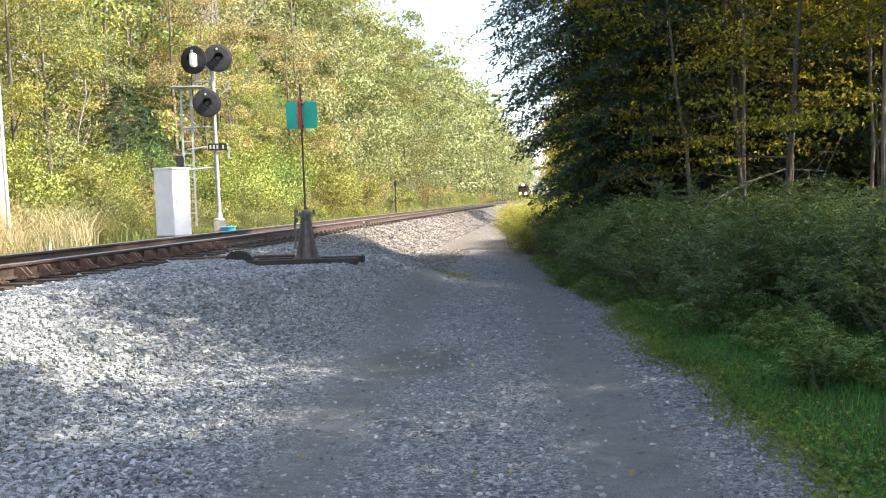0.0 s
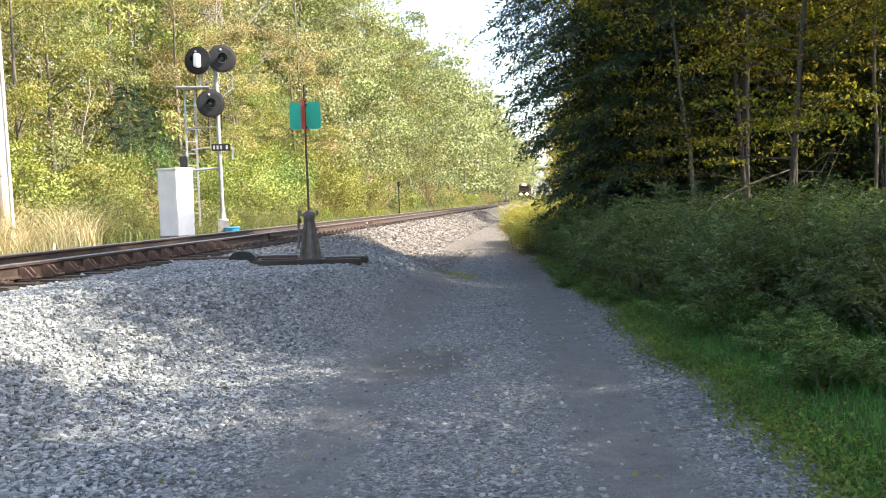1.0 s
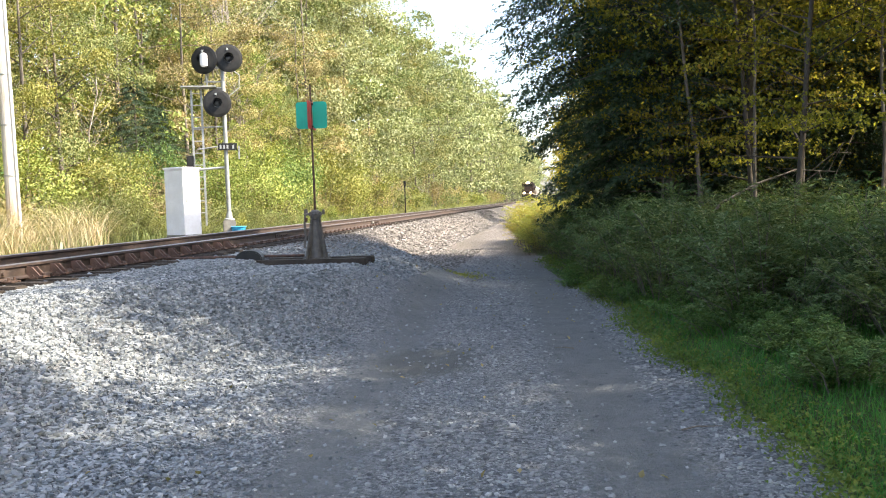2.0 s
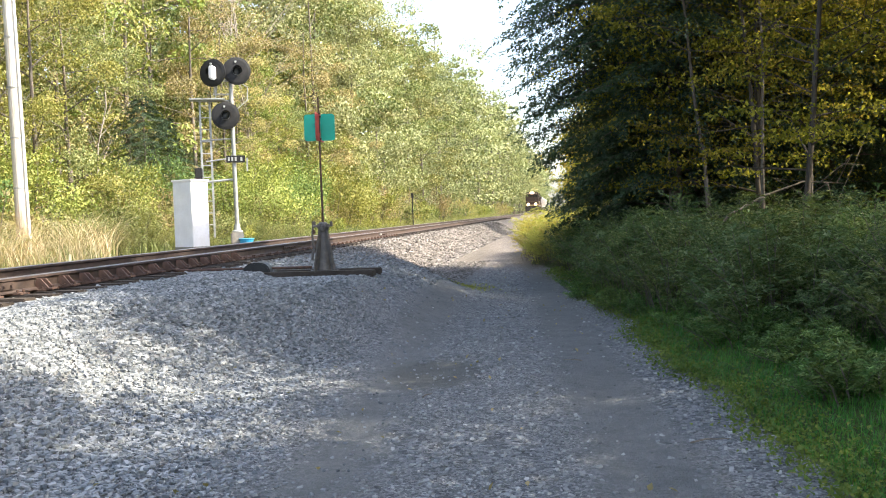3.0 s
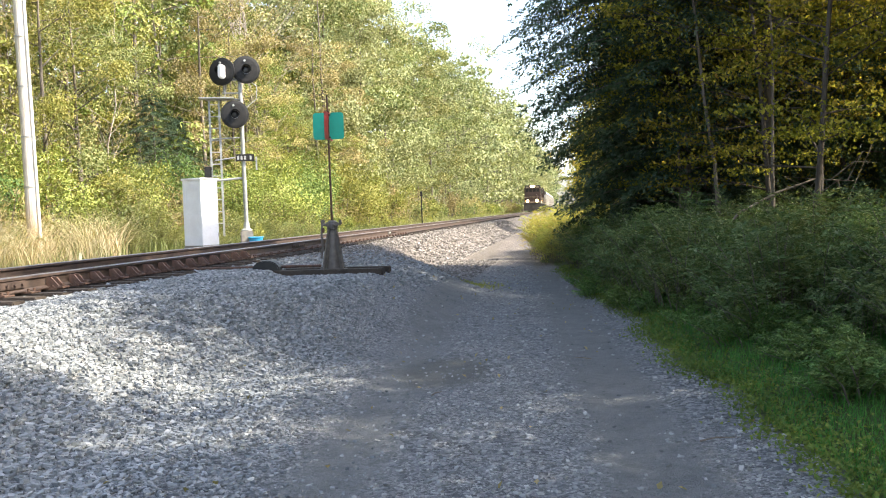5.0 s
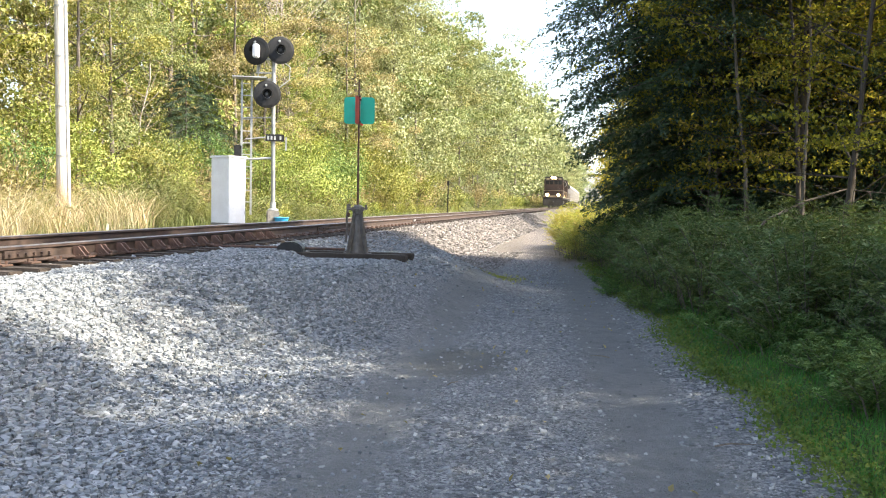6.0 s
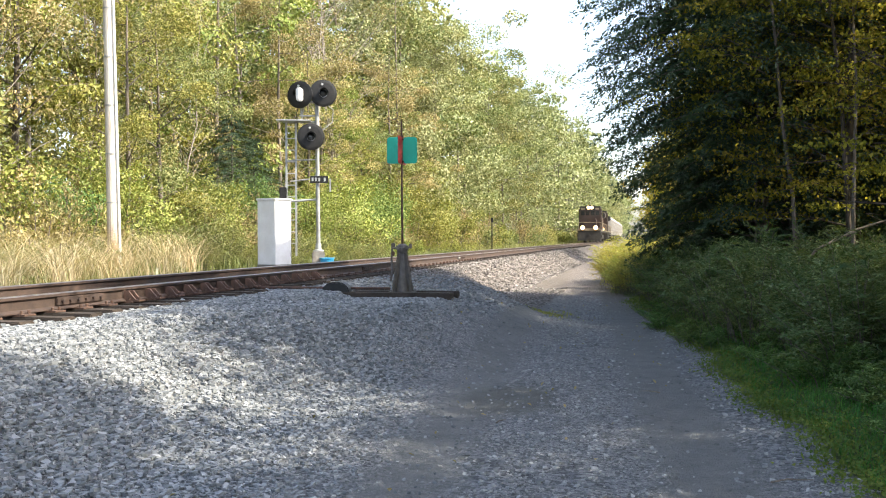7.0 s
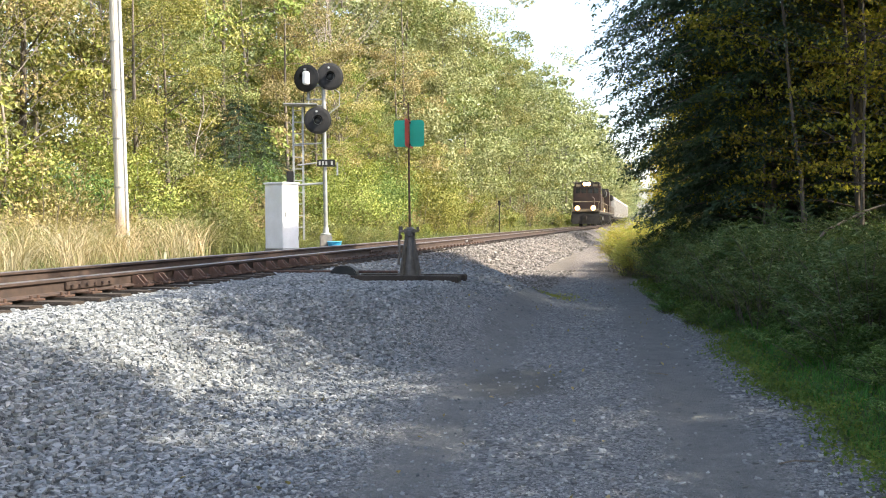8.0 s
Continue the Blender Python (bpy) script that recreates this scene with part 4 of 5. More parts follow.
def make_conifer(seed, tall, reach, count, material, label):
    """A trunk with long boughs that bow at their ends and carry flat fans of needle sprays."""
    rng = np.random.default_rng(seed)
    ob = thing("conifer", Matrix(), label, "tree", "woodland trees")
    verts, faces, at, ax = [], [], [], []
    stick(np.array([(0, 0, -0.3), (0.05, 0, tall * 0.5), (0, 0.05, tall)]), [0.12, 0.08, 0.02], 8, verts, faces)
    twigs, twig_faces = [], []
    boughs = 110
    per = count // (boughs * 26)
    for i in range(boughs):
        f = i / (boughs - 1)
        h = 1.15 + (tall - 1.35) * f
        full = 0.60 + 0.40 * min(1.0, f / 0.42) if f < 0.55 else 1.0 - 0.85 * (f - 0.55) / 0.45
        ln = reach * full * rng.uniform(0.82, 1.06)
        a = i * 2.39996 + rng.uniform(-0.25, 0.25)
        out, side = np.array([math.cos(a), math.sin(a), 0]), np.array([-math.sin(a), math.cos(a), 0])
        bow = rng.uniform(0.10, 0.24)
        t = np.linspace(0, 1, 6)
        line = np.outer(t * ln, out) + np.outer((0.22 * t - (0.22 + bow) * t ** 2.2) * ln + h, (0, 0, 1))
        stick(line, 0.03 * (1 - 0.9 * t), 3, twigs, twig_faces)
        for k in range(26):
            q = 0.18 + 0.82 * (k // 2 + rng.uniform(0.2, 0.8)) / 13
            root = np.array([np.interp(q, t, line[:, c]) for c in range(3)])
            way = out * rng.uniform(0.5, 0.9) + side * (1 if k % 2 else -1) * rng.uniform(0.6, 0.9) - (0, 0, rng.uniform(0.1, 0.45))
            far = 0.30 * ln * (1.12 - 0.55 * q) * rng.uniform(0.7, 1.2) + 0.1
            u = rng.uniform(0, 1, per)[:, None]
            at.append(root + way * u * far + rng.normal(0, 0.035, (per, 3)) - np.array((0, 0, 0.12)) * u * u)
            ax.append(np.tile(way * 1.4, (per, 1)))
    tr = new("trunk", fast_mesh("trunk", np.array(verts), np.array(faces), [BARK], True))
    tr.parent = ob
    bo = new("bough", fast_mesh("bough", np.array(twigs), np.array(twig_faces), [BARK], True))
    bo.parent = ob
    tagged(bo, kind="stuff")
    at = np.concatenate(at)
    cr = new("crown", leaves("crown", at, 0.105, 0.043, rng, material, 0.25, 0.8, np.concatenate(ax), np.array((0, 0, 0.9))))
    cr.parent = ob
    return ob


def build_right_woods():
    rnd = random.Random(12)
    airy = [make_tree(31, 11.0, 2.7, 1.7, 9500, 0.082, LEAF_SHADE, DARK_BARK, 0.042, 34, label="slender shaded broadleaf tree with layered leaves coloured as if lit gold", spread=0.13, lean=0.9, clump=0.13, up=(-0.05, 0.3)),
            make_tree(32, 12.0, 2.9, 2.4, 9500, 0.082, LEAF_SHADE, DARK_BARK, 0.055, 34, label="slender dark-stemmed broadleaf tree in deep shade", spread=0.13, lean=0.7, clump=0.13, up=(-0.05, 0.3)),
            make_tree(38, 11.5, 2.75, 2.0, 11000, 0.078, LEAF_SHADE, DARK_BARK, 0.045, 36, label="slender broadleaf tree with many small leaves coloured as if lit gold", spread=0.12, lean=0.8, clump=0.13, up=(-0.05, 0.3))]
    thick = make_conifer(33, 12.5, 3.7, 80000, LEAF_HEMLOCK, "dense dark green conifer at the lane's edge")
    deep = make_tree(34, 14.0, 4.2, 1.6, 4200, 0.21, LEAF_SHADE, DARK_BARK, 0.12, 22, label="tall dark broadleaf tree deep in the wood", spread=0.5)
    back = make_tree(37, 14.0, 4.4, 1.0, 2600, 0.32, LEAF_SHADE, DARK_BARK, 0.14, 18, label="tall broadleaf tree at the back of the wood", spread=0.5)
    dense = make_tree(39, 12.0, 2.9, 4.2, 24000, 0.145, LEAF_GREEN, DARK_BARK, 0.10, 34, label="full-crowned green broadleaf tree added beside the lane to cast shade", shell=True, spread=0.8, clump=0.17)
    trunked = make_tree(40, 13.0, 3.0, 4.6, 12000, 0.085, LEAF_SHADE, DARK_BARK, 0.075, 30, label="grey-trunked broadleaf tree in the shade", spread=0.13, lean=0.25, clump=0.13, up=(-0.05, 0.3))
    for x, y, k, z in ((5.2, 16.4, 0, 0.95), (5.9, 18.6, 1, 1.05), (5.0, 14.2, 2, 0.92), (5.7, 19.6, 0, 0.95), (7.6, 19.6, 1, 1.0),
                       (9.8, 21.2, 1, 1.1), (7.4, 22.4, 1, 1.0), (4.6, 18.6, 2, 0.9)):
        put(airy[k], x, y, rnd.uniform(0, 360), z)
    for x, y, z in ((5.36, 17.2, 1.0), (8.3, 18.0, 1.0)):
        put(trunked, x, y, rnd.uniform(0, 360), z)
    # mostly unseen full crowns, added beside and behind the standing point to cast shade; a low one lets the sun
    # through to the ballast
    for x, y, z in ((7.9, 12.4, 1.25), (8.2, 10.2, 1.14), (7.4, 8.6, 0.88), (7.0, 6.4, 0.62), (7.2, 3.0, 0.98), (9.6, 0.6, 1.05), (7.2, 0.8, 1.0), (7.0, -1.8, 1.0), (8.0, -4.6, 1.0)):
        put(dense, x, y, rnd.uniform(0, 360), z)
    # Thinner unseen tree, added so that its shade on the lane is dappled.
    put(airy[2], 7.3, 4.7, 30, 0.78)
    thin = make_tree(35, 10.0, 1.5, 3.6, 2200, 0.09, LEAF_SHADE, BARK, 0.034, 16, label="thin grey sapling in the shade", spread=0.2, lean=0.35)
    put(thin, 4.46, 17.0, 0, 1.0, 0, roll=-5.4)
    for x, y in ((5.0, 16.0), (6.0, 16.8), (6.9, 15.6), (7.7, 14.2), (6.5, 19.6), (8.4, 18.4), (4.0, 18.6), (7.4, 12.9), (9.2, 16.8), (10.4, 13.6), (6.2, 13.6), (8.9, 13.2)):
        put(thin, x, y, rnd.uniform(0, 360), rnd.uniform(0.75, 1.05), rnd.uniform(-4, 4))
    # dense dark conifers that end the shade
    for x, y, z in ((4.42, 19.4, 0.96), (4.5, 20.6, 0.97), (5.0, 20.0, 0.92), (4.7, 21.6, 0.96), (5.5, 21.3, 0.95), (6.2, 20.8, 0.98), (7.4, 20.4, 1.0), (9.4, 21.6, 1.05)):
        put(thick, x, y, rnd.uniform(0, 360), z)
    for x, y, z in ((11.6, 18.4, 0.5), (11.0, 14.0, 0.45), (11.2, 19.6, 0.8)):
        put(deep, x, y, rnd.uniform(0, 360), z)
    for i in range(24):
        x = rnd.uniform(16.5, 28)
        y = rnd.uniform(3, 22)
        put(deep, x, y, rnd.uniform(0, 360), rnd.uniform(0.72, 0.9) + 0.01 * (x - 11))
    for i in range(14):
        put(deep, 17 + 3 * (i % 3) + rnd.uniform(-1, 1), 1.5 + i * 1.9, rnd.uniform(0, 360), 0.55)
    for i in range(12):
        put(back, 30 + rnd.uniform(-2, 2), 8 + i * 4, rnd.uniform(0, 360), 1.15)
    for i in range(12):      # beyond the sunny gap
        put(back, rnd.uniform(13, 26), rnd.uniform(44, 66), rnd.uniform(0, 360), rnd.uniform(0.8, 1.0))
    s = 62.0
    while s < 340:
        put(back, *from_track(s, -4.0 - rnd.uniform(0, 3.0)), rnd.uniform(0, 360), rnd.uniform(0.9, 1.15))
        s += rnd.uniform(5, 8)
    put(thick, *from_track(37.0, 16.6), 40, 0.5)      # dark conifers added in place of a hollow's deep shade in the sunny wood
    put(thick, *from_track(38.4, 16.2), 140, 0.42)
    for i in range(6):      # unseen trees added behind the camera, to close the lane's shade
        put(back, 9.5 + rnd.uniform(0, 4), -4.0 - i * 3.0, rnd.uniform(0, 360), 0.85)


def build_bushes():
    rnd = random.Random(13)
    weed = [make_bush(41, 1.35, 0.85, 3200, 0.105, LEAF_WEED, BARK, "feathery grey-green weeds in the shade", 0.24, arching=True),
            make_bush(42, 1.1, 0.85, 3000, 0.09, LEAF_WEED, BARK, "shaded green undergrowth beside the lane", 0.42),
            make_bush(43, 1.5, 0.8, 1500, 0.12, LEAF_GOLD, BARK, "yellow-green goldenrod clump with sunlight in its leaf colour", 0.30, arching=True)]
    sunny = [make_bush(44, 1.7, 1.25, 2200, 0.12, LEAF_SUN, BARK, "sunlit yellow-green shrub below the wood edge"),
             make_bush(45, 1.5, 1.2, 2200, 0.11, LEAF_OLIVE, BARK, "dusty olive shrub beside the railway"),
             make_bush(46, 2.1, 1.4, 2200, 0.12, LEAF_DRY, BARK, "tan and olive shrub beside the railway", 0.35, arching=True)]
    shrub = [make_bush(47, 3.4, 2.1, 9000, 0.10, LEAF_SUN, BARK, "tall rounded yellow-green shrub before the wood", 0.6),
             make_bush(48, 3.0, 2.0, 9000, 0.095, LEAF_GREEN, BARK, "tall rounded green shrub before the wood", 0.6)]
    for s, p, k, z in ((7, 14.2, 0, 1.0), (10.5, 14.5, 1, 1.1), (13.5, 14.6, 0, 1.0), (17.3, 14.3, 0, 1.1), (21.5, 14.5, 1, 0.8), (24.6, 14.9, 0, 1.0), (29.5, 14.1, 0, 0.9),
                       (32.2, 13.9, 1, 1.0), (38.3, 13.6, 0, 0.9), (42.0, 13.7, 0, 1.2), (47.0, 13.6, 1, 1.3), (53.0, 13.5, 0, 1.3), (60.0, 13.2, 0, 1.4)):
        put(shrub[k], *from_track(s, p), rnd.uniform(0, 360), z)
    fern = [make_weed(49, 1.3, 0.75, LEAF_WEED, "feathery grey-green weeds arching by the grass"),
            make_weed(50, 1.05, 0.7, LEAF_WEED, "low feathery green undergrowth by the grass", 22, 0.062),
            make_weed(52, 1.45, 0.7, LEAF_WEED, "tall feathery weed clump in the shade", 18, 0.085)]
    dusty = make_weed(55, 1.75, 1.15, LEAF_OLIVE, "dusty grey-green feathery shrub beside the railway", 40, 0.085, "shrub")
    for s, p, z in ((26.0, 12.3, 1.0), (27.2, 12.9, 0.9), (24.6, 12.8, 0.8), (21.4, 12.9, 0.7), (31.5, 12.2, 0.75), (36.0, 12.0, 0.7)):
        put(dusty, *from_track(s, p), rnd.uniform(0, 360), z)
    s = 17.0
    while s < 44:
        put(dusty, *from_track(s, 11.3 + rnd.uniform(-0.3, 0.7)), rnd.uniform(0, 360), rnd.uniform(0.3, 0.62))
        s += rnd.uniform(0.9, 1.9)
    # Bright counterpart of the green weeds: sunlight is put into its leaf colour.
    gold = make_weed(53, 1.4, 0.75, LEAF_GOLD, "yellow-green goldenrod clump with sunlight in its leaf colour", 24, 0.08)
    low = make_weed(54, 0.40, 0.42, LEAF_GREEN, "low bright green leafy weeds in the grass", 16, 0.05)
    for i in range(96):
        y = 7.4 + 20 * (i / 96) + rnd.uniform(-0.4, 0.4)
        row = i % 4
        verge = 3.1 - 0.8 * float(step(8.5, 17, y)) + (0.7 if y < 8.6 else 0)
        x = verge + 0.45 + row * 0.72 + rnd.uniform(-0.25, 0.25)
        size = rnd.choice((0.6, 0.75, 0.85, 0.95, 1.1)) + 0.07 * row
        # Past the shade's end the weeds take the sunlit gold colour.
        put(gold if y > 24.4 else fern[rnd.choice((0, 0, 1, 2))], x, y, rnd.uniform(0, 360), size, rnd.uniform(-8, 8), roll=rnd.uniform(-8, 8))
    for i in range(34):
        y = 6.0 + 13 * (i / 34) + rnd.uniform(-0.3, 0.3)
        x = max(2.35, 3.0 - 0.75 * float(step(8.5, 17, y))) + rnd.uniform(-0.3, 0.35)
        put(low, x, y, rnd.uniform(0, 360), rnd.uniform(0.6, 1.2))
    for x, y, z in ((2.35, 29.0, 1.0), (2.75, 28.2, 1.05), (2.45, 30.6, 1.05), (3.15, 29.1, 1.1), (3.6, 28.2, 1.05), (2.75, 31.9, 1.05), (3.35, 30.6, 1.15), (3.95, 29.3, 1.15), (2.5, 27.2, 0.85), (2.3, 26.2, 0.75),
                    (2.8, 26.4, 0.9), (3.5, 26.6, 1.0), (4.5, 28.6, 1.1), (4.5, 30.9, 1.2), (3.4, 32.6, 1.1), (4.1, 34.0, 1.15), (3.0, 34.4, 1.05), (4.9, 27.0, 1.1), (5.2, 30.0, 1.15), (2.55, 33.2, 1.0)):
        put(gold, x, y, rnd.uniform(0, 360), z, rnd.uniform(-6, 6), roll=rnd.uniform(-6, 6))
    scrub = make_bush(51, 1.1, 0.9, 900, 0.11, LEAF_SHADE, BARK, "dark scrub beneath the trees")
    for i in range(14):
        put(weed[rnd.choice((0, 1))], rnd.uniform(6, 11), rnd.uniform(8, 25), rnd.uniform(0, 360), rnd.uniform(0.6, 1.0))
    for i in range(26):
        put(scrub, 12 + 5 * (i % 3) + rnd.uniform(-1, 1), 9 + i * 0.95, rnd.uniform(0, 360), rnd.uniform(2.2, 3.2))
    s = 5.0
    while s < 60:
        put(rnd.choice(sunny), *from_track(s, 13.2 + rnd.uniform(-0.6, 0.8)), rnd.uniform(0, 360), rnd.uniform(0.75, 1.15))
        s += rnd.uniform(1.1, 1.9)
    s = 22.0
    while s < 130:
        put(rnd.choice(sunny[:2]), *from_track(s, 11.9 + rnd.uniform(-0.4, 0.5)), rnd.uniform(0, 360), rnd.uniform(0.4, 0.65))
        s += rnd.uniform(1.2, 2.6) * (1 + s / 80)
    s = 60.0
    while s < 220:
        put(rnd.choice(sunny), *from_track(s, 12.8 + rnd.uniform(-0.4, 1)), rnd.uniform(0, 360), rnd.uniform(1.0, 1.6))
        s += rnd.uniform(2.5, 4.5)
    s = 45.0
    while s < 150:
        put(weed[rnd.choice((1, 2))], *from_track(s, -0.6 + rnd.uniform(-1, 0.6)), rnd.uniform(0, 360), rnd.uniform(0.9, 1.3))
        s += rnd.uniform(2.0, 4.0)


def blades(name, rng, x, y, tall, wide, lean, material, label, segs=3):
    """Grass: curved tapering blades that stand on the ground."""
    n = len(x)
    z = height(x, y) - 0.01
    a = rng.uniform(0, 2 * np.pi, n)
    d = np.stack([np.cos(a), np.sin(a), np.zeros(n)], 1)
    side = np.stack([-np.sin(a), np.cos(a), np.zeros(n)], 1) * (wide * rng.uniform(0.6, 1.3, n))[:, None]
    h = tall * rng.uniform(0.5, 1.2, n)
    out = h * lean * rng.uniform(0.3, 1.6, n)
    base = np.stack([x, y, z], 1)
    rows = []
    for k in range(segs + 1):
        t = k / segs
        c = base + d * (out * t * t)[:, None]
        c[:, 2] += h * (t - 0.28 * t * t * np.minimum(1, lean * 1.3))
        w = side * (1 - t * 0.9)
        rows += [c - w, c + w]
    v = np.stack(rows, 1).reshape(-1, 3)
    per = 2 * (segs + 1)
    f = np.array([(2 * k, 2 * k + 1, 2 * k + 3, 2 * k + 2) for k in range(segs)])
    faces = (np.arange(n)[:, None, None] * per + f[None]).reshape(-1, 4)
    return tagged(new(name, fast_mesh(name, v, faces, [material])), label, "grass", kind="stuff")


def build_grass():
    rng = np.random.default_rng(8)
    n = 38000
    y = 3.6 + 18 * rng.random(n) ** 1.7
    x = lane_edge(y) + 0.12 + 2.3 * rng.random(n) ** 0.9
    blades("grass", rng, x, y, 0.13, 0.0035, 0.6, GRASS, "short bright green grass strip beside the lane", 2)
    n = 12000
    y = 3.8 + 20 * rng.random(n) ** 1.3
    x = lane_edge(y) - 0.02 + rng.normal(0.03, 0.11, n) + np.abs(rng.normal(0, 0.22, n))
    at = np.stack([x, y, height(x, y) + rng.uniform(0.01, 0.06, n)], 1)
    tagged(new("verge_leaves", leaves("verge_leaves", at, 0.034, 0.026, rng, CLOVER, 0.0, 1.5)), "yellow-green creeping leaves along the gravel edge", "ground cover", kind="stuff")
    n = 3200
    x, y = from_track(rng.uniform(6, 21.5, n), 9.9 + 3.2 * rng.random(n))
    blades("verge_grass", rng, x, y, 0.6, 0.007, 0.7, LEAF_OLIVE, "green and olive grass beneath the dry stalks", 3)
    n = 300
    cx, cy = from_track(6 + 15.5 * rng.random(n) ** 1.15, 9.9 + 3.4 * rng.random(n))
    x, y = np.repeat(cx, 20) + rng.normal(0, 0.11, 20 * n), np.repeat(cy, 20) + rng.normal(0, 0.11, 20 * n)
    blades("tall_dry_grass", rng, x, y, 1.45, 0.0085, 0.95, STRAW, "tall pale dry grass below the utility pole", 3)
    n = 5000
    x, y = from_track(rng.uniform(18, 60, n), 10.6 + 2.0 * rng.random(n))
    blades("verge_grass", rng, x, y, 0.5, 0.008, 0.6, LEAF_OLIVE, "rough yellow-green grass beyond the track", 3)
    n = 3500
    x, y = from_track(rng.uniform(60, 170, n), rng.uniform(10.2, 12.5, n))
    blades("verge_grass", rng, x, y, 0.6, 0.02, 0.5, LEAF_OLIVE, "rough dull green grass along the far track", 2)


def build_dead_wood():
    rng = np.random.default_rng(9)
    ob = thing("dead_branch", pose(4.68, 15.3, float(height(4.68, 15.3)) - 0.28, 0, 0, 8), "fallen grey dead branch with bare twigs", "branch")
    spine = np.array([(-1.3, 0.1, -0.1), (-1.2, 0.1, 0.3), (-0.9, 0, 0.9), (-0.4, 0.05, 1.45), (0.2, 0, 1.75), (0.9, 0.1, 1.95), (1.5, 0, 1.9)], float)

    def wood(name, pts, radii, n):
        verts, faces = [], []
        stick(pts, radii, n, verts, faces)
        o = new(name, fast_mesh(name, np.array(verts), np.array(faces), [DEAD], True))
        o.parent = ob
    wood("limb", spine, [0.03, 0.028, 0.026, 0.022, 0.018, 0.013, 0.006], 6)
    for i in range(9):
        t = rng.uniform(2.1, 5.9)
        k = int(t)
        p = spine[k] + (spine[k + 1] - spine[k]) * (t - k)
        wood("twig", np.array([p, p + rng.normal(0, 0.25, 3) + (0.1, 0, 0.1), p + rng.normal(0, 0.35, 3) + (0.3, 0, 0.1)]), [0.010, 0.007, 0.002], 4)


# ---- train ----
LOCO = worn("dark_red_brown_paint", (0.046, 0.024, 0.017), (0.030, 0.019, 0.015), 1.2, 0.6)
LOCO_TRIM = worn("grimy_cream_paint", (0.30, 0.24, 0.16), (0.17, 0.13, 0.09), 3.0, 0.6)
LOCO_DARK = worn("grimy_black_underframe", (0.025, 0.023, 0.021), (0.05, 0.045, 0.04), 3.0, 0.75)
CAR = worn("pale_grey_car_paint", (0.50, 0.48, 0.44), (0.33, 0.30, 0.27), 1.0, 0.6)
GLASS = worn("dark_cab_glass", (0.02, 0.022, 0.025), (0.03, 0.03, 0.03), 2.0, 0.08)


def lamp_material(name, color, strength):
    m = Nodes(name)
    m.done((0.9, 0.8, 0.6), 0.3)
    m.bsdf.inputs["Emission Color"].default_value = (*color, 1)
    m.bsdf.inputs["Emission Strength"].default_value = strength
    return m.mat


LAMP = lamp_material("lit_headlamp_bulb", (1.0, 0.62, 0.26), 160.0)
# Weak amber emission that draws the halo of glare round each lamp.
GLARE_RIM = lamp_material("amber_lamp_glare", (1.0, 0.36, 0.06), 1.6)


def build_truck(parent, y, z=0.0, axles=3):
    truck = part("truck_frame", box((2.2, axles * 1.45, 0.35), (0, 0, 0.62), 0.05), LOCO_DARK, parent, "grimy black wheel truck", pose(0, y, z))
    for k in range(axles):
        yy = (k - (axles - 1) / 2) * 1.6
        for sx in (-0.75, 0.75):
            part("wheel", lathe([(0.50, -0.07), (0.52, -0.06), (0.50, 0.07), (0.40, 0.06)], 20, axis=pose(sx, yy, 0.5, 0, 90, 0)), LOCO_DARK, truck)
        part("axle_box", box((2.36, 0.3, 0.3), (0, yy, 0.52), 0.03), LOCO_DARK, truck)


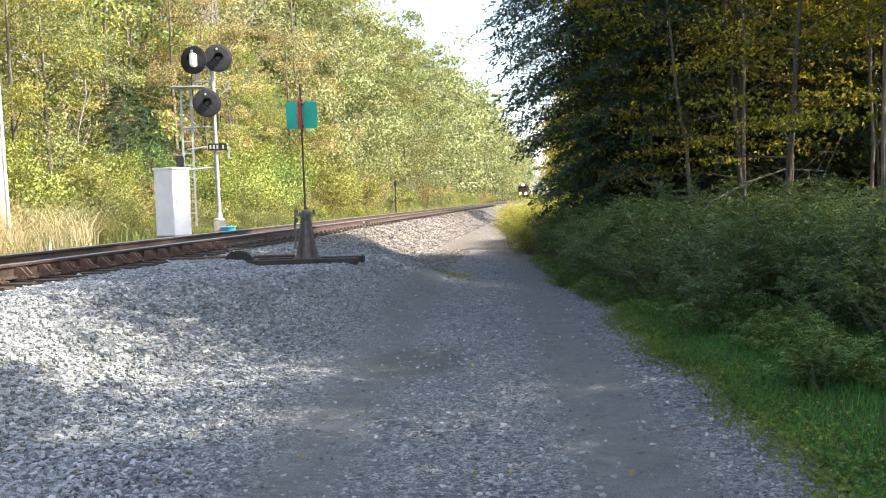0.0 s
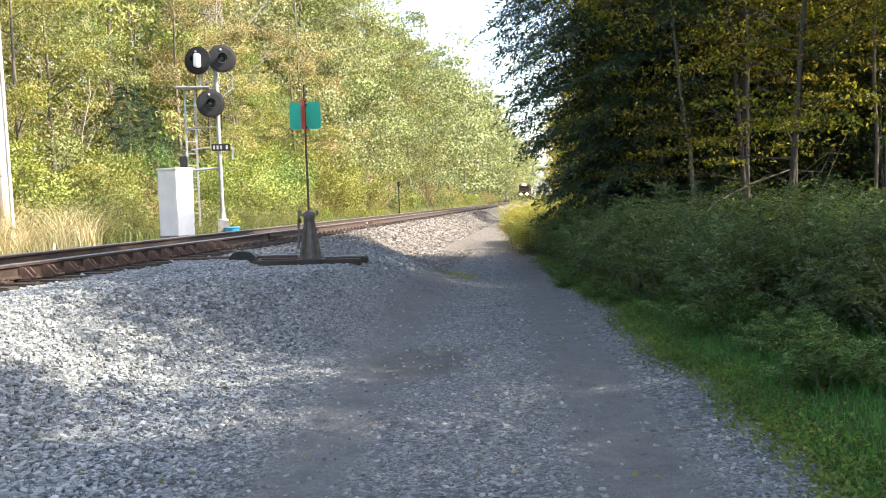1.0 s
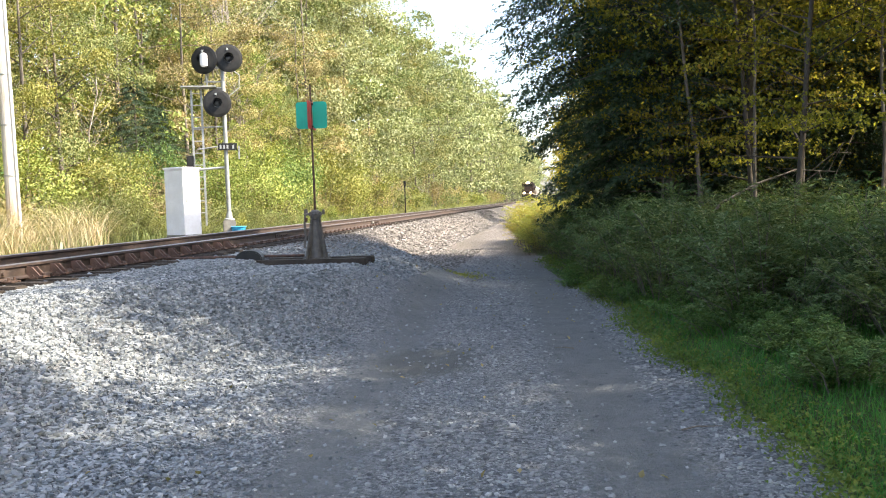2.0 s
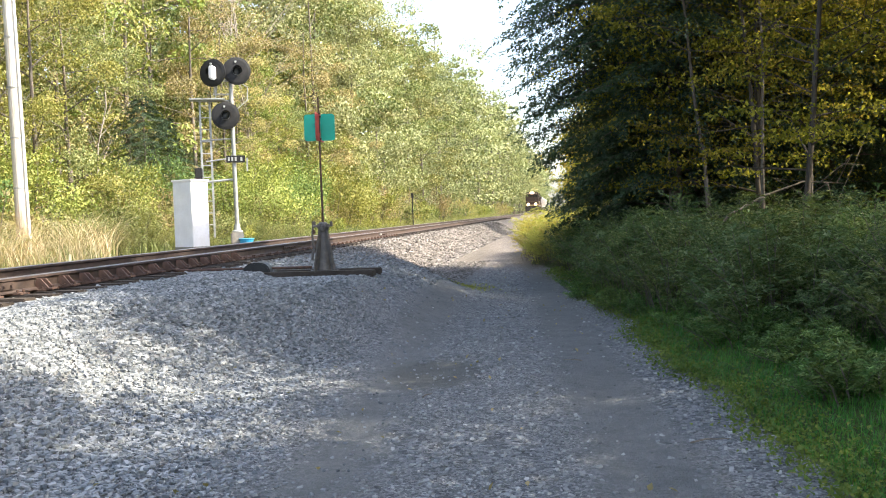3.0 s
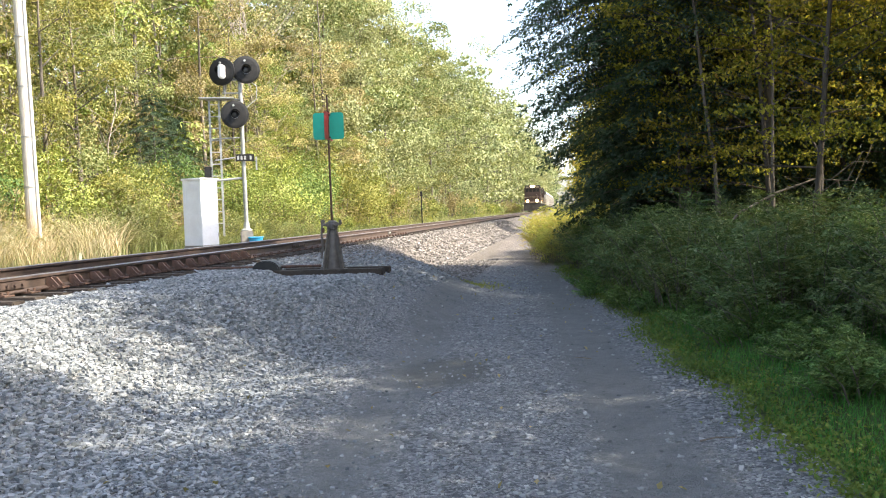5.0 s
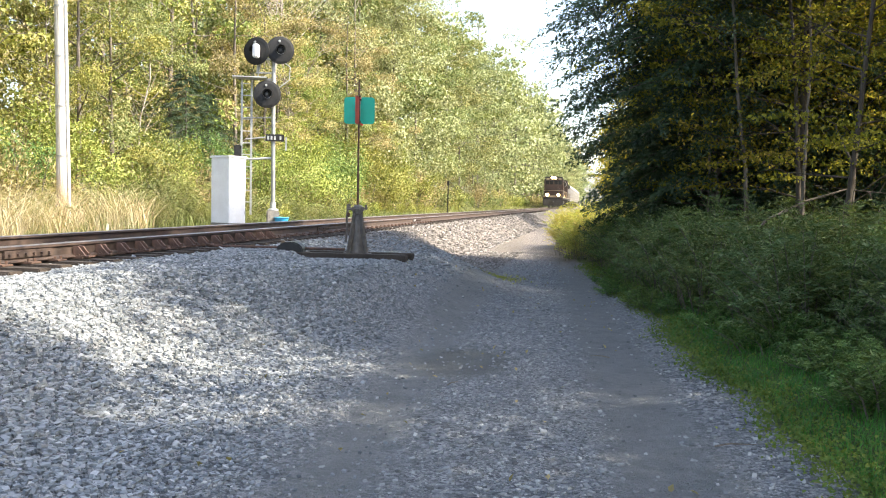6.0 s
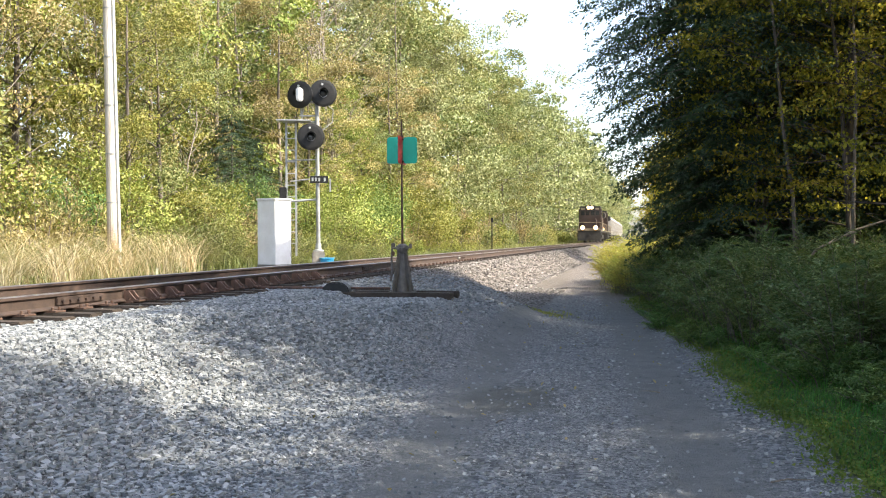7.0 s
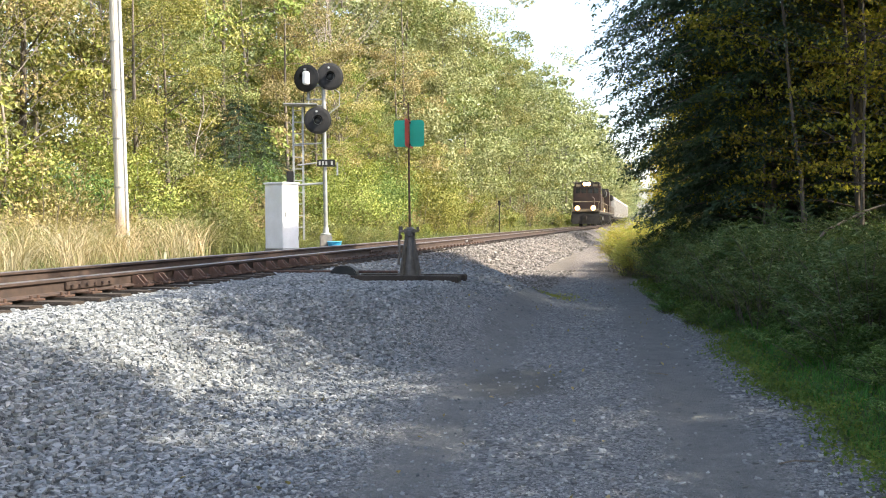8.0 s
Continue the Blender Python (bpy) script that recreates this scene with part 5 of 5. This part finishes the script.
def build_locomotive(label):
    ob = thing("locomotive", Matrix(), label, "locomotive", "train")
    part("underframe", box((3.0, 20.6, 0.28), (0, 10.7, 1.48), 0.04), LOCO_DARK, ob)
    part("walkway_edge", box((3.08, 20.4, 0.1), (0, 10.7, 1.62), 0.01), LOCO_TRIM, ob, "grimy cream sill stripe")
    part("pilot", extrude([(-1.45, 0.25), (1.45, 0.25), (1.5, 1.35), (-1.5, 1.35)], 0.25), LOCO_DARK, ob, "black front pilot plate", pose(0, 0.42, 0))
    part("front_sill", box((2.9, 0.14, 0.3), (0, 0.33, 1.72), 0.02), LOCO_TRIM, ob, "cream front sill band")
    part("coupler", box((0.3, 0.7, 0.3), (0, 0.05, 0.95), 0.05), LOCO_DARK, ob)
    part("short_hood", box((1.75, 2.0, 1.55), (0, 1.95, 2.4), 0.14), LOCO, ob)
    cab = part("cab", box((3.02, 2.6, 3.0), (0, 4.0, 3.1), 0.14), LOCO, ob)
    part("cab_roof", box((2.9, 2.7, 0.3), (0, 4.0, 4.7), 0.12), LOCO_DARK, ob)
    for sx in (-0.98, -0.34, 0.34, 0.98):
        part("windscreen", box((0.5, 0.03, 0.55), (sx, 2.70, 3.9), 0.05), GLASS, cab, "dark cab window")
    for sx in (-1.51, 1.51):
        part("side_window", box((0.03, 1.3, 0.6), (sx, 4.1, 3.85), 0.05), GLASS, cab, "dark cab window")
    hood = part("long_hood", box((2.1, 14.6, 2.55), (0, 12.6, 2.9), 0.12), LOCO, ob)
    part("radiator_flare", box((3.0, 3.6, 0.8), (0, 17.5, 3.95), 0.15), LOCO_DARK, hood)
    for k in range(3):
        part("roof_fan", lathe([(0.55, 4.17), (0.57, 4.3), (0.5, 4.33)], 18), LOCO_DARK, hood, "", pose(0, 15.0 + 1.5 * k, 0))
    part("exhaust_stack", box((0.5, 0.9, 0.35), (0, 10.5, 4.3), 0.04), LOCO_DARK, hood)
    part("dynamic_blister", box((2.5, 3.0, 0.8), (0, 8.0, 3.75), 0.1), LOCO, hood)
    for k in range(11):
        for sx in (-1.06, 1.06):
            part("hood_door", box((0.03, 1.05, 1.7), (sx, 6.3 + 1.2 * k, 2.75), 0.02), LOCO, hood)
    part("fuel_tank", box((2.7, 5.2, 0.85), (0, 10.6, 0.85), 0.2), LOCO_DARK, ob)
    build_truck(ob, 4.2)
    build_truck(ob, 17.2)
    for sx in (-1.42, 1.42):
        part("handrail", tube((sx, 0.45, 2.65), (sx, 2.7, 2.65), 0.03, n=6), LOCO_TRIM, ob)
        part("handrail", tube((sx, 5.4, 2.65), (sx, 20.4, 2.65), 0.03, n=6), LOCO_TRIM, ob)
        for yy in (0.45, 7.5, 10.0, 12.5, 15.0, 17.5, 20.2):
            part("stanchion", tube((sx, yy, 1.6), (sx, yy, 2.65), 0.025, n=6), LOCO_TRIM, ob)
        part("step", box((0.4, 0.5, 0.9), (sx * 0.96, 0.95, 0.85), 0.03), LOCO_DARK, ob)
    part("handrail", tube((-1.42, 0.42, 2.65), (1.42, 0.42, 2.65), 0.03, n=6), LOCO_TRIM, ob, "cream front handrail")
    for sx in (-0.85, 0.85):
        lamp = part("ditch_light", lathe([(0.25, -0.1), (0.32, 0.0), (0.32, 0.04), (0.28, 0.04)], 16, axis=pose(sx, 0.2, 1.95, 90, 0, 0)), LOCO_DARK, ob, "lit ditch light")
        # Glowing ring added round the lens, in place of its orange glare.
        part("glare_ring", lathe([(0.29, 0.045), (0.22, 0.06), (0.15, 0.065)], 16, axis=pose(sx, 0.2, 1.95, 90, 0, 0)), GLARE_RIM, lamp, "amber ring standing in for lamp glare")
        part("lens", lathe([(0.14, 0.07), (0.10, 0.095), (0.03, 0.105)], 14, axis=pose(sx, 0.2, 1.95, 90, 0, 0)), LAMP, lamp, "glowing warm lens")
    head = part("headlight", box((1.3, 0.14, 0.7), (0, 2.66, 4.62), 0.06), LOCO_DARK, ob, "lit twin headlight")
    for sx in (-0.21, 0.21):
        part("glare_ring", lathe([(0.205, 0.0), (0.18, 0.02), (0.14, 0.025)], 16, axis=pose(sx, 2.585, 4.64, 90, 0, 0)), GLARE_RIM, head, "amber ring standing in for lamp glare")
        part("lens", lathe([(0.13, 0.03), (0.10, 0.055), (0.03, 0.065)], 14, axis=pose(sx, 2.585, 4.64, 90, 0, 0)), LAMP, head, "glowing warm lens")
    for sx in (-0.55, 0.55):
        part("number_board", box((0.5, 0.05, 0.26), (sx * 1.7, 2.66, 4.5), 0.02), LOCO_TRIM, ob)
    return ob


def build_car():
    ob = thing("hopper_car", Matrix(), "pale grey covered hopper freight car", "freight car", "train")
    out = [(-0.9, 0.9), (0.9, 0.9), (1.5, 1.9), (1.55, 3.9), (1.1, 4.5), (-1.1, 4.5), (-1.55, 3.9), (-1.5, 1.9)]
    bm = extrude(out, 14.6)
    bmesh.ops.bevel(bm, geom=list(bm.edges), offset=0.06, segments=2, affect="EDGES", clamp_overlap=True)
    body = part("body", bm, CAR, ob, "", pose(0, 8.6, 0))
    for k in range(13):
        for sx in (-1.56, 1.56):
            part("side_rib", box((0.08, 0.1, 2.0), (sx, -6.6 + 1.1 * k, 2.9), 0.015), CAR, body)
    part("roof_walk", box((0.7, 14.0, 0.06), (0, 0, 4.56), 0.01), LOCO_DARK, body)
    for k in range(4):
        part("hatch", lathe([(0.4, 4.5), (0.42, 4.62), (0.3, 4.66)], 14), CAR, body, "", pose(0, -5 + 3.3 * k, 0))
    part("sill", box((2.7, 16.4, 0.3), (0, 8.6, 1.15), 0.03), LOCO_DARK, ob)
    build_truck(ob, 2.4, 0, 2)
    build_truck(ob, 14.8, 0, 2)
    return ob


loco = build_locomotive("dark red-brown diesel locomotive with three lit lamps")
trailing = build_locomotive("dark red-brown diesel locomotive coupled behind the leader")
cars = [build_car()]
for k in range(4):
    cars.append(copy_thing(cars[0], Matrix()))



def build_lane_litter():
    rng = np.random.default_rng(17)
    n = 130
    y = 5 + 18 * rng.random(n)
    x = rng.uniform(-2.5, 2.0, n)
    at = np.stack([x, y, height(x, y) + 0.015], 1)
    tagged(new("fallen_leaves", leaves("fallen_leaves", at, 0.05, 0.035, rng, LEAF_DRY, 0.0, 2.5)), "dry fallen leaves on the gravel lane", "leaf litter", kind="stuff")
    n = 260
    x, y = 0.25 + rng.normal(0, 0.22, n), 18.6 + rng.normal(0, 0.6, n)
    at = np.stack([x, y, height(x, y) + rng.uniform(0.01, 0.05, n)], 1)
    tagged(new("weed_patch", leaves("weed_patch", at, 0.05, 0.025, rng, LEAF_GOLD, 0.0, 1.5)), "low yellow-green weeds between the wheel tracks", "ground cover", kind="stuff")
    for x, y, turn, size in ((1.55, 6.05, 12, 1.0), (-0.3, 7.9, 60, 0.6), (1.1, 9.6, 150, 0.7)):
        twig = thing("twig", pose(x, y, float(height(x, y)) + 0.012, 0, 0, turn), "dry bare twig lying on the gravel", "twig", "twigs on the lane")
        verts, faces = [], []
        stick(np.array([(-0.14, 0, 0), (-0.03, 0.012, 0.012), (0.06, 0.0, 0.008), (0.15, 0.02, 0.0)]) * size, [0.006, 0.006, 0.004, 0.002], 5, verts, faces)
        o = new("stem", fast_mesh("stem", np.array(verts), np.array(faces), [DEAD], True))
        o.parent = twig


build_lane_litter()
build_dead_wood()
build_left_woods()
build_right_woods()
build_bushes()
build_grass()
build_stones()


def front_at(t):
    """Metres along the track at which the train's front stands."""
    return 308.0 - 29.2 * t + 0.475 * t * t


def motions():
    times = [0.5 * k for k in range(17)]
    for ob, behind in [(loco, 0.0), (trailing, 21.6)] + [(c, 43.2 + 17.4 * k) for k, c in enumerate(cars)]:
        walk(ob, [(t, on_track(front_at(t) + behind, CENTRE, RAIL_Z + 0.0015 * front_at(t))) for t in times])


motions()
